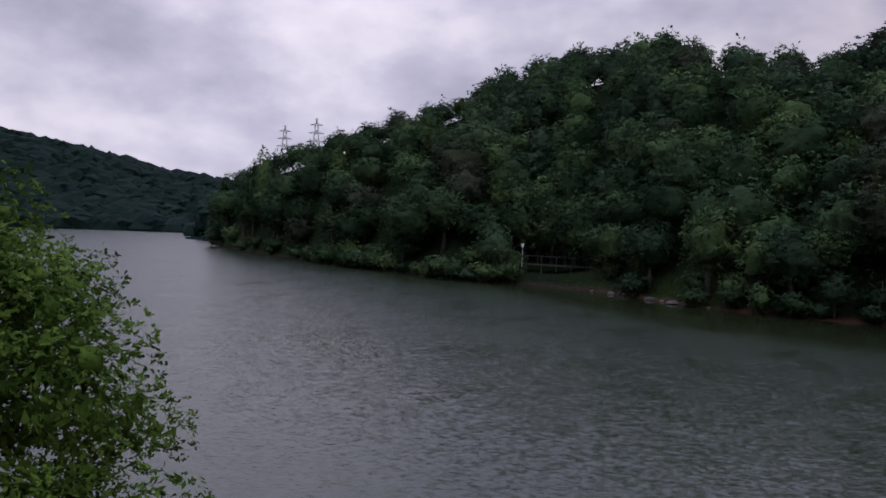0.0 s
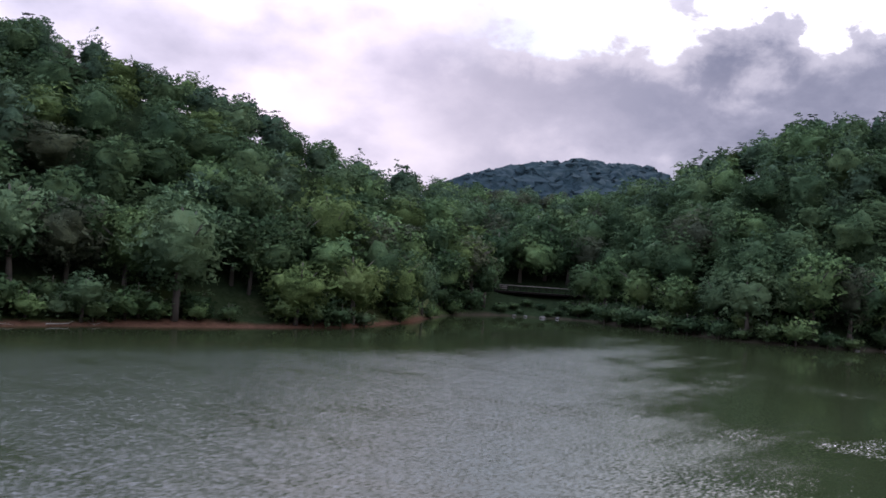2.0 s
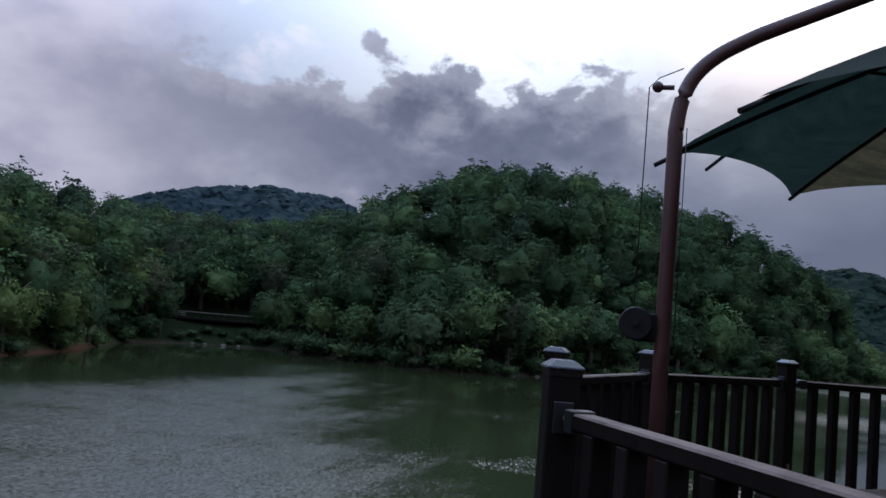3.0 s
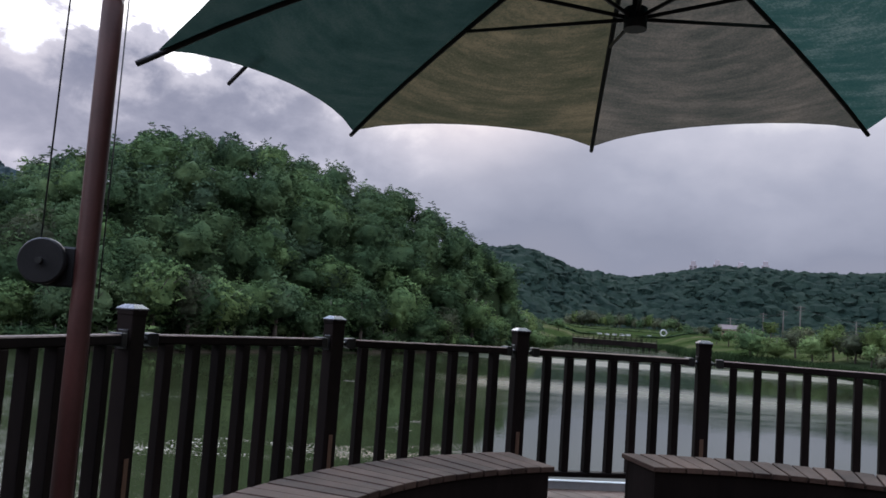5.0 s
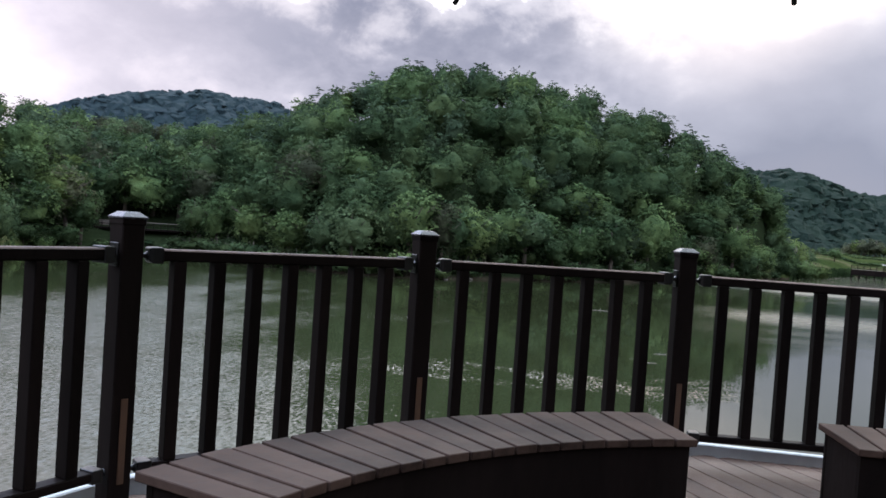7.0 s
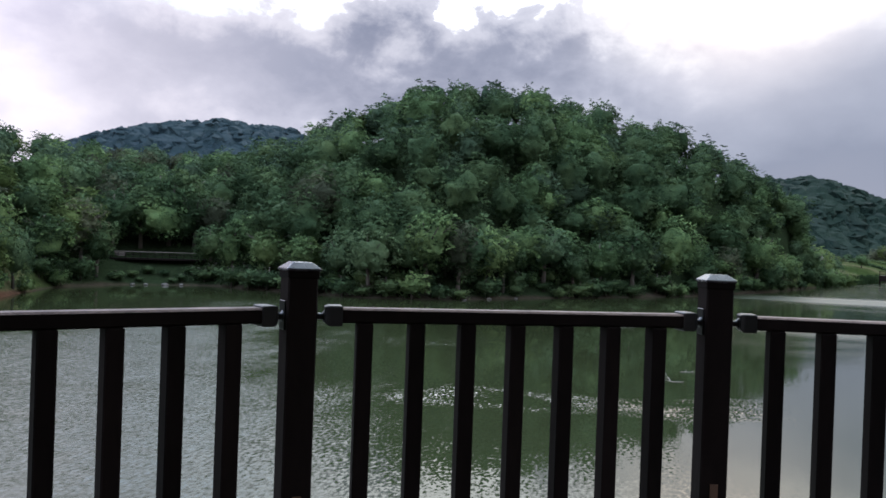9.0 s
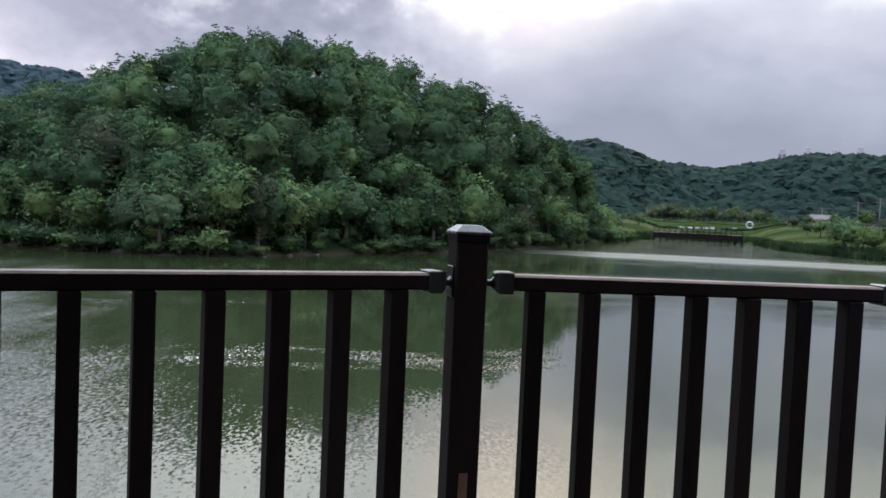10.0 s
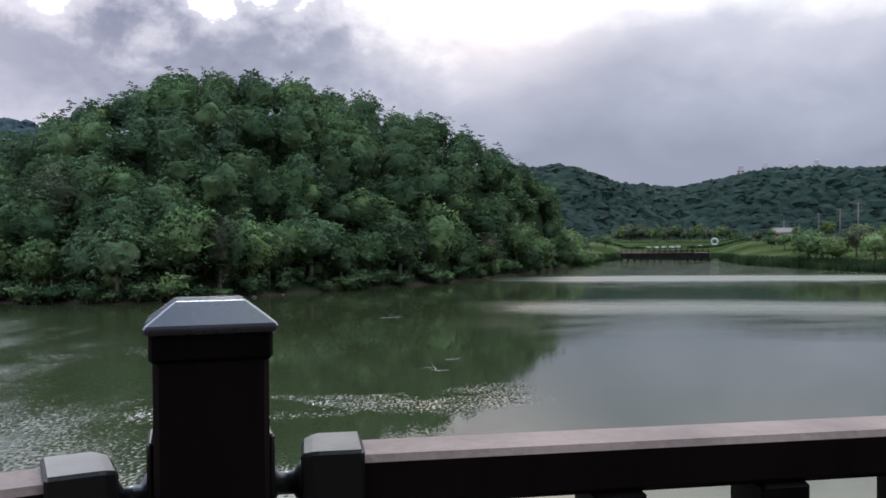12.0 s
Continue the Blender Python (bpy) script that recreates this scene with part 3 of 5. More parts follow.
def join(chunks):
    vs, fs, ns, at = [], [], [], 0
    for v, f, n in chunks:
        vs.append(v)
        fs.append(f + at)
        ns.append(n)
        at += len(v)
    return np.concatenate(vs), np.concatenate(fs), np.concatenate(ns)


# crown radius, half height and middle; number of limbs and their breadth; grain of the leaf mass
CROWN_FORMS = {"wood": (0.43, 0.43, 0.46, 9, 0.60, 4), "spire": (0.34, 0.47, 0.46, 11, 0.52, 4), "conifer": (0.33, 0.48, 0.48, 14, 0.40, 4), "round": (0.47, 0.47, 0.48, 16, 0.42, 5), "tall": (0.38, 0.52, 0.49, 16, 0.42, 5),
               "willow": (0.54, 0.48, 0.43, 16, 0.44, 5), "layered": (0.52, 0.51, 0.47, 18, 0.38, 5), "young": (0.43, 0.43, 0.46, 8, 0.60, 4), "bush": (0.62, 0.50, 0.36, 10, 0.52, 4)}


def crown_arrays(seed, kind, cards, size):
    """A crown for a tree about 1 high: a mass of leaves that swells over each limb and again over each spray, and boughs standing out all over it."""
    rng = np.random.default_rng(seed)
    if kind == "pine":
        return pine_arrays(rng, cards, size)
    if kind == "far":
        base, idx = BALLS[2]
        ball = base * rng.uniform(0.66, 1.22, (len(base), 1)) * np.array([0.36, 0.36, 0.50]) + np.array([0, 0, 0.46])
        ball[base[:, 2] > 0.8, 2] += rng.uniform(-0.04, 0.06)
        return ball, idx, unit(base + np.array([0, 0, 0.2]))
    rx, rz, cz, limbs, breadth, grain = CROWN_FORMS[kind]
    form = np.array([rx * rng.uniform(0.84, 1.14), rx * rng.uniform(0.84, 1.14), rz])
    squash = np.array([1, 1, {"layered": 2.0, "conifer": 1.8}.get(kind, 1.25)])
    limb = unit(rng.normal(size=(limbs, 3)) + np.array([0, 0, 0.2]))
    reach = rng.uniform(0.45, 1.0, limbs)
    spray = unit(rng.normal(size=(90, 3)) + np.array([0, 0, 0.2]))
    puff = rng.uniform(0.2, 1.0, 90)

    def skin(d):
        far_ = np.max(reach * np.exp(-(np.linalg.norm((d[:, None, :] - limb[None]) * squash, axis=2) / breadth) ** 2), axis=1)
        near_ = np.max(puff * np.exp(-(np.linalg.norm((d[:, None, :] - spray[None]) * squash, axis=2) / 0.20) ** 2), axis=1)
        return d * form * (0.50 + 0.37 * far_ + 0.16 * near_)[:, None]

    def outward(d):
        t1 = unit(np.cross(d, np.array([0.31, 0.17, 0.93])))
        t2 = np.cross(d, t1)
        p = skin(d)
        n = np.cross(skin(unit(d + t1 * 0.07)) - p, skin(unit(d + t2 * 0.07)) - p)
        n *= np.sign(np.sum(n * d, axis=1))[:, None]
        return unit(unit(n) * 0.75 + d * 0.40)

    base, idx = BALLS[grain]
    middle = np.array([0, 0, cz])
    body = skin(base) * 0.62 * rng.uniform(0.86, 1.10, (len(base), 1)) + middle
    d = rng.normal(size=(max(1, cards // 5), 3))
    d[:, 2] += 0.35
    d = unit(d)
    root = skin(d) * (0.66 + 0.37 * rng.uniform(0, 1, (len(d), 1)) ** 0.55) + middle
    if kind == "willow":
        root[:, 2] -= 0.05 * rng.uniform(0, 1, len(d))
    return join([(body, idx, outward(base)), boughs(rng, root, outward(d), size, 5)])


def pine_arrays(rng, cards, size):
    """A red pine's crown: level plates of needle tufts on whorls of branches, ragged at the top."""
    chunks = []
    tiers = rng.integers(5, 8)
    spots, width, aim = [], [], []
    lean = rng.normal(size=2) * 0.05
    for k in range(tiers):
        u = (k + rng.uniform(-0.2, 0.2)) / (tiers - 1)
        z = 0.30 + 0.64 * u
        reach = 0.34 * (1.0 - 0.72 * max(0.0, u) ** 1.6) * rng.uniform(0.75, 1.15)
        arms = rng.integers(4, 7) if k < tiers - 1 else 3
        turn = rng.uniform(0, 6.28)
        for j in range(arms):
            a = turn + 6.283 * j / arms + rng.normal() * 0.25
            for f in (0.45, 0.95) if k < 3 else (0.8,):
                r = reach * f * rng.uniform(0.8, 1.1)
                spots.append((math.cos(a) * r + lean[0] * u, math.sin(a) * r + lean[1] * u, z + 0.05 * f + rng.normal() * 0.018))
                width.append(0.085 * rng.uniform(0.75, 1.2) * (1.0 - 0.35 * u))
                aim.append((math.cos(a), math.sin(a), 0.9))
    spots.append((lean[0], lean[1], 0.985))
    width.append(0.045)
    aim.append((0, 0, 1))
    spots, width, aim = np.array(spots), np.array(width), unit(np.array(aim))
    ring = [(math.cos(k * 1.0472), math.sin(k * 1.0472), 0.0) for k in range(6)]
    small = np.array(ring + [(0.35, 0, 0.8), (-0.2, 0.3, 0.8), (-0.2, -0.3, 0.8), (0, 0, -0.5)])
    sidx = np.array([(0, 1, 7, 6), (1, 2, 3, 7), (3, 4, 8, 7), (4, 5, 6, 8), (0, 5, 9, 1), (2, 1, 9, 3), (4, 3, 9, 5)])
    for c, r in zip(spots, width):
        chunks.append((c + small * r * rng.uniform(0.7, 1.2, (len(small), 1)) * np.array([0.95, 0.95, 0.42]), sidx, unit(small * 0.8 + np.array([0, 0, 0.45]))))
    base, idx = BALLS[2]
    chunks.append((base * np.array([0.19, 0.19, 0.36]) * rng.uniform(0.6, 1.15, (len(base), 1)) + np.array([0, 0, 0.55]), idx, unit(base)))
    n = max(1, cards // 4)
    own = rng.choice(len(spots), n, p=width ** 2 / np.sum(width ** 2))
    u = unit(rng.normal(size=(n, 3)) + aim[own] * 0.6)
    root = spots[own] + u * width[own][:, None] * np.array([1.0, 1.0, 0.45])
    chunks.append(boughs(rng, root, unit(u * 0.5 + aim[own] * 0.6), size, 4))
    return join(chunks)


def trunk_mesh(seed):
    rng = random.Random(seed)
    bm = bmesh.new()
    lean = rng.uniform(-0.06, 0.06)
    tube(bm, [(0, 0, -0.06), (lean * 0.3, 0, 0.2), (lean * 0.7, 0.01, 0.45), (lean, 0.02, 0.75)], [0.028, 0.022, 0.017, 0.006], 7)
    for k in range(5):
        a, z = rng.uniform(0, 6.28), rng.uniform(0.28, 0.6)
        l = rng.uniform(0.16, 0.28)
        tube(bm, [(lean * z, 0, z), (lean * z + math.cos(a) * l * 0.5, math.sin(a) * l * 0.5, z + 0.09), (lean * z + math.cos(a) * l, math.sin(a) * l, z + 0.2)], [0.010, 0.007, 0.003], 5)
    me = bpy.data.meshes.new("trunk")
    bm.to_mesh(me)
    bm.free()
    me.materials.append(M_BARK)
    return me


def crown_mesh(seed, kind, cards, size, mat):
    v, f, n = crown_arrays(seed, kind, cards, size)
    ob = quads_object("crown", v, f, mat, None, n)
    me = ob.data
    bpy.data.objects.remove(ob)
    return me


TRUNKS = [trunk_mesh(i) for i in range(3)]
CROWNS = {}


def crown_of(kind, mat, variant):
    key = (kind, mat.name, variant)
    if key not in CROWNS:
        count = {"round": 2050, "tall": 2000, "willow": 2200, "layered": 2300, "young": 420, "pine": 420, "bush": 520}[kind]
        CROWNS[key] = crown_mesh(len(CROWNS) + 11, kind, count, {"pine": 0.028, "bush": 0.054, "young": 0.048}.get(kind, 0.0215), mat)
    return CROWNS[key]


def tree(h, d, height, kind, mat, label, spread=1.0, name="tree", category="tree", group="trees along the shore"):
    rng = random.Random(int(h * 100) + int(d * 7))
    m = Matrix.Translation(place(h, d, -0.05)) @ Euler((0, 0, rng.uniform(0, 6.28))).to_matrix().to_4x4()
    t = thing(name, m, label, category, group)
    size = Matrix.Diagonal((height * spread, height * spread, height, 1))
    for pname, me in (("trunk", rng.choice(TRUNKS)), ("crown", crown_of(kind, mat, rng.randrange(3)))):
        o = new(pname, me)
        o.parent = t
        o.matrix_basis = size
    return t


def shore_trees():
    rng = random.Random(5)
    wide = "broad-leaved tree with dense {} leaves on the lake shore"
    # the marked ones: bearing, metres from the shore, height, shape, leaves, spread
    for h, off, ht, kind, mat, tint, spread in (
            (34.0, 2.0, 13.5, "layered", M_PALE, "grey-green", 1.05), (19.5, 1.2, 13.0, "round", M_YELLOW, "yellow-green", 1.0),
            (16.5, 1.0, 8.5, "layered", M_PALE, "grey-green", 0.8), (11.5, 1.0, 4.5, "layered", M_PALE, "grey-green", 1.2), (28.3, 1.2, 5.0, "layered", M_PALE, "grey-green", 1.3),
            (42.0, 1.2, 8.0, "willow", M_YELLOW, "yellow-green", 1.15), (46.0, 1.5, 9.0, "willow", M_YELLOW, "yellow-green", 1.1),
            (49.0, 1.5, 9.0, "willow", M_YELLOW, "yellow-green", 1.0), (44.0, 9.0, 12.0, "round", M_YELLOW, "yellow-green", 1.0),
            (51.0, 2.0, 9.0, "willow", M_PALE, "grey-green", 0.7), (9.0, 2.0, 9.5, "tall", M_PALE, "grey-green", 1.2),
            (-10.0, 2.0, 8.5, "willow", M_PALE, "grey-green", 0.8), (68.5, 2.0, 8.5, "tall", M_LEAF, "fresh green", 1.3),
            (73.0, 2.0, 10.0, "round", M_PALE, "grey-green", 1.1), (77.0, 2.5, 12.5, "tall", M_LEAF, "fresh green", 1.2),
            (81.0, 3.0, 11.0, "round", M_LEAF, "fresh green", 1.0), (100.3, 3.0, 8.0, "willow", M_PALE, "grey-green", 0.9),
            (102.3, 4.0, 8.0, "willow", M_YELLOW, "yellow-green", 0.9), (-26.3, 5.0, 18.0, "tall", M_DARK, "dark green", 0.42), (-25.7, 7.0, 17.0, "tall", M_LEAF, "fresh green", 0.40), (-26.9, 4.0, 15.0, "tall", M_DARK, "dark green", 0.42)):
        tree(h, table(SHORE, h, 1) + off, ht, kind, mat, wide.format(tint), spread)
    for h, off, ht, kind in ((57.9, 12.0, 11.5, "tall"), (59.6, 13.0, 12.5, "round"), (61.2, 12.0, 11.5, "tall"), (56.2, 11.0, 11.0, "round"), (58.8, 16.0, 13.0, "round"), (60.4, 16.0, 13.0, "tall"), (62.4, 4.0, 9.0, "round"), (55.4, 4.0, 9.0, "round"), (60.6, 2.0, 1.6, "bush"), (57.6, 3.5, 1.5, "bush"), (58.5, 4.5, 1.7, "bush"), (59.5, 4.0, 1.4, "bush"), (61.2, 4.5, 2.0, "bush"), (58.0, 1.5, 1.1, "bush"), (60.0, 1.2, 1.2, "bush"), (62.0, 2.0, 3.0, "bush"), (56.6, 2.0, 2.0, "bush")):
        tree(h, table(SHORE, h, 1) + off, ht, kind, M_DARK, wide.format("dark green"), 1.1 if kind != "bush" else 1.5)
    h = -28.0
    while h < 100:
        s = table(SHORE, h, 1)
        kind = rng.choice(("round", "round", "tall", "layered", "willow"))
        mat, tint = rng.choice(((M_DARK, "dark green"), (M_DARK, "dark green"), (M_LEAF, "fresh green"), (M_LEAF, "fresh green"), (M_OLIVE, "olive-brown"), (M_PALE, "grey-green")))
        if not (-8.5 < h < -3.5 or 55.5 < h < 62 or 37.5 < h < 40.5):
            tree(h, s + (rng.uniform(3, 6.5) + (5.0 if 17 < h < 22 or 31 < h < 37 or 40 < h < 51 else 0.0) if h < 62 else rng.uniform(1.2, 4.5)), rng.uniform(7.5, 11.5), kind, mat, wide.format(tint), rng.uniform(0.9, 1.25))
        h += math.degrees(rng.uniform(3.8, 5.6) / s)
    for h, off, ht in ((37.6, 7.0, 9.0), (38.8, 6.0, 8.5), (40.2, 7.0, 9.5), (39.4, 10.0, 10.0), (38.0, 11.0, 10.5)):
        tree(h, table(SHORE, h, 1) + off, ht, "round", M_DARK, wide.format("dark green"), 1.0)
    # low bushes at the water's edge
    h = -27.0
    while h < 101:
        s = table(SHORE, h, 1)
        if not (-8.5 < h < -3.5 or 38 < h < 40.5 or 55.5 < h < 62) and rng.random() < 0.92:
            mat, tint = rng.choice(((M_DARK, "dark green"), (M_LEAF, "fresh green"), (M_PALE, "grey-green"))) if h < 55 else rng.choice(((M_DARK, "dark green"), (M_DARK, "dark green"), (M_LEAF, "fresh green")))
            tree(h, s + (rng.uniform(0.9, 1.9) if 15 < h < 42 else rng.uniform(-0.2, 4.0) if h > 82 else rng.uniform(-0.2, 0.9)), rng.uniform(2.0, 4.4), "bush", mat, "low {} bush hanging over the water's edge".format(tint), rng.uniform(1.0, 1.5), "bush", "bush", "bushes along the shore")
        h += math.degrees(rng.uniform(2.3, 3.8) / s) * (0.55 if h < -8 or h > 82 else 1.0)
    # undergrowth fills the bank below the crowns
    h = -27.5
    while h < 101:
        s = table(SHORE, h, 1)
        if not (-8.5 < h < -3.5 or 55.5 < h < 62 or 37.5 < h < 40.5):
            mat, tint = rng.choice(((M_DARK, "dark green"), (M_DARK, "dark green"), (M_LEAF, "fresh green")))
            tree(h, s + rng.uniform(2.4, 4.6), rng.uniform(3.0, 4.8), "bush", mat, "dense {} shrub on the bank under the trees".format(tint), rng.uniform(1.0, 1.3), "shrub", "shrub", "shrubs on the bank")
        h += math.degrees(rng.uniform(3.2, 4.6) / s)
    # the wood behind the boardwalk
    for h in (-9.0, -8.1, -7.2, -6.2, -5.3, -4.4, -3.5, -2.6):
        for off in (9.5, 12.5):
            tree(h + rng.uniform(-0.4, 0.4), table(SHORE, h, 1) + off, rng.uniform(8, 10.5), rng.choice(("round", "tall")), M_DARK, wide.format("dark green"), rng.uniform(0.9, 1.2))


def forest(name, protos, spots, mat, label, big=None, level=0.0):
    """Many trees of one wood, joined."""
    rng = np.random.default_rng(len(name) * 7 + len(spots))
    chunks = []
    for p, ht, spread in spots:
        kinds = big if big and ht > 10.2 else protos
        v, f, n = kinds[rng.integers(len(kinds))]
        a = rng.uniform(0, 6.28)
        rot = np.array([[math.cos(a), -math.sin(a), 0], [math.sin(a), math.cos(a), 0], [0, 0, 1]])
        chunks.append(((v * np.array([spread, spread, 1]) * ht) @ rot.T + np.array(p), f, n @ rot.T))
    v, f, n = join(chunks)
    if level:
        n = unit(n * (1.0 - level) + np.array([0, 0, level]))
    return tagged(quads_object(name, v, f, mat, None, n), label, "forest", kind="stuff")


def fill_hills():
    rng = random.Random(21)
    mixed, dark, pines, far, haze, olive, pale, young = [], [], [], [], [], [], [], []
    h = -28.4
    while h < 101:
        s, c, top, fd, fz = plan(h)
        d = s + 6
        while d < c + 4:
            if not (-9.5 < h < -2.5 and d < s + 9) and not (55 < h < 62.5 and d < s + 9):
                u = (d - s) / (c - s)
                hh = h + math.degrees(rng.uniform(-1.8, 1.8) / d)
                q = place(hh, d + rng.uniform(-1.5, 1.5), -0.3)
                u_low = u < 0.35
                ht = rng.uniform(7.0, 9.8) + (1.5 if u_low else 0) if h < 64 else rng.uniform(8.6, 12.8)
                ht *= 1.0 - 0.28 * max(0.0, u - 0.55) / 0.45
                spot = (q, ht, rng.uniform(1.1, 1.5) if ht < 10.2 else rng.uniform(1.05, 1.35))
                # kinds keep together in loose groups
                group = noise.noise(Vector((q.x * 0.05, q.y * 0.05, 3.0)))
                pick = rng.random() + 0.35 * group
                if pick < 0.02 + 0.30 * u + 0.40 * u ** 3:
                    pines.append((q, min(ht, 9.8) * 1.05, max(0.9, spot[2])))
                elif pick < (0.56 if h < 64 else 0.86):
                    dark.append(spot)
                elif pick < (0.80 if h < 64 else 1.06):
                    mixed.append(spot)
                elif pick < (0.90 if h < 64 else 1.10):
                    olive.append(spot)
                elif pick < (1.0 if h < 64 else 1.25):
                    young.append(spot)
                else:
                    pale.append(spot)
            d += rng.uniform(4.2, 5.8) * (1.0 if h < 64 else 1.2)
        h += math.degrees((5.4 if h < 64 else 5.8) / (0.5 * (s + c)))
    # the hill's eastern end, where it runs out into the lake
    h = 84.0
    while h < 101.6:
        s, c, top, fd, fz = plan(h)
        d = s + 4.0
        while d < c + 5:
            rng.choice((dark, dark, mixed, pines)).append((place(h + rng.uniform(-0.5, 0.5), d, -0.4), rng.uniform(7.5, 9.8), rng.uniform(1.1, 1.4)))
            d += rng.uniform(5.0, 7.5)
        h += 2.1
    for k in range(46):
        h = rng.uniform(96.0, 102.2)
        s, c, top, fd, fz = plan(h)
        rng.choice((dark, dark, mixed, pale)).append((place(h, s + rng.uniform(1.5, 26.0), -0.6), rng.uniform(4.5, 7.0), rng.uniform(1.2, 1.6)))
    for k in range(80):
        h = rng.uniform(-11, 2)
        s, c, top, fd, fz = plan(h)
        q = place(h, rng.uniform(s + 12, c + 2), -0.3)
        rng.choice((dark, dark, mixed, pines)).append((q, rng.uniform(7, 10), rng.uniform(0.9, 1.3)))
    # small pines close the crest
    h = -27.0
    while h < 97:
        s, c, top, fd, fz = plan(h)
        if not 48 < h < 66:
            pines.append((place(h + rng.uniform(-0.3, 0.3), c - rng.uniform(0.0, 5.0), -1.2), rng.uniform(4.6, 6.4), rng.uniform(1.1, 1.7)))
        h += math.degrees(rng.uniform(1.5, 2.5) / c)
    for h0, h1 in ((-22, -14), (13, 24)):
        h = h0
        while h < h1:
            s, c, top, fd, fz = plan(h)
            dark.append((place(h, c + rng.uniform(-1.0, 2.0), -1.0), rng.uniform(5.0, 6.0), rng.uniform(1.3, 1.7)))
            h += math.degrees(3.2 / c)
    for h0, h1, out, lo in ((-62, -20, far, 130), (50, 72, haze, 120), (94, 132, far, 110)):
        h = h0
        while h < h1:
            s, c, top, fd, fz = plan(h)
            d = max(s + 4, fd - lo) if h > -29 else s + 4
            while d < fd + 10:
                if d > c + 10 or h > 101 or h < -29:
                    out.append((place(h + rng.uniform(-0.4, 0.4), d, -4.5), rng.uniform(6.3, 8.9), rng.uniform(1.35, 2.2)))
                d += rng.uniform(3.6, 6.2)
            h += math.degrees(rng.uniform(2.8, 3.8) / fd)
    # an unseen wood behind the landing, added to keep sky light off the railing
    behind, h = [], 142
    while h < 300:
        for d in (24, 33, 43, 54):
            behind.append((place(h if h < 180 else h - 360, d + rng.uniform(-4, 4), -0.3), rng.uniform(9, 14), rng.uniform(0.9, 1.2)))
        h += 9
    protos = lambda kind, n, cards, size, k0: [crown_arrays(k0 + i, kind, cards, size) for i in range(n)]
    wood = lambda k0: protos("wood", 6, 960, 0.0275, k0) + protos("spire", 4, 860, 0.0265, k0 + 10)
    large = lambda k0: protos("round", 5, 1600, 0.0210, k0) + protos("tall", 3, 1500, 0.0205, k0 + 8)
    forest("broadleaf_woodland", wood(40), mixed, M_LEAF, "dense green broad-leaved wood covering the hillside", large(200), level=0.10)
    forest("dark_woodland", wood(60), dark, M_DARK, "dense dark green wood covering the hillside", large(220), level=0.10)
    forest("olive_woodland", wood(120), olive, M_OLIVE, "olive-brown trees scattered through the hillside wood", large(240))
    forest("young_woodland", wood(140), young, M_YELLOW, "yellow-green trees scattered through the hillside wood", large(260))
    forest("pale_woodland", wood(160), pale, M_PALE, "grey-green trees scattered through the hillside wood", large(280))
    forest("pine_woodland", protos("conifer", 8, 560, 0.028, 80), pines, M_PINE, "dark pines along the crest of the hill")
    forest("bank_woodland", protos("wood", 3, 240, 0.04, 100), behind, M_DARK, "unseen dark green wood added behind the landing to block sky light")
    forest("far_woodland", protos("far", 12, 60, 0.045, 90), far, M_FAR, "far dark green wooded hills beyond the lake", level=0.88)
    forest("distant_woodland", protos("far", 12, 60, 0.045, 295), haze, M_HAZE, "distant wooded hill, blue-green haze put into its leaf colour", level=0.8)


def crest_pines():
    """Single pines whose ragged tops stand out along the crest."""
    rng = random.Random(8)
    for h0, h1, n in ((69.5, 73.0, 7), (73.5, 84.5, 17), (92.0, 99.0, 7), (12.5, 26.0, 10), (-10.0, 2.0, 7), (36.5, 41.0, 4)):
        for k in range(n):
            h = h0 + (h1 - h0) * (k + rng.uniform(0.1, 0.9)) / n
            s, c, top, fd, fz = plan(h)
            tree(h, c - rng.uniform(1.0, 6.0), rng.uniform(6.8, 8.4) if h > 60 else rng.uniform(5.2, 6.6), "pine", M_PINE, "red pine with level plates of dark needles on the crest", rng.uniform(0.95, 1.25), "pine_tree", "pine tree", "pines along the crest")


shore_trees()
fill_hills()
crest_pines()


# ---- the round deck ----
RING = (-0.54, -0.63)
# the railing posts: bearing and distance from the middle of the deck
POSTS = [(-44.4, 3.54), (-20.4, 3.60), (3.2, 3.59), (26.6, 3.557), (50.5, 3.511), (74.77, 3.463), (98.8, 3.557), (122.82, 3.556),
         (146.8, 3.57), (170.8, 3.57), (194.8, 3.57), (218.8, 3.57), (242.8, 3.57)]
DECK_EDGE = 3.66


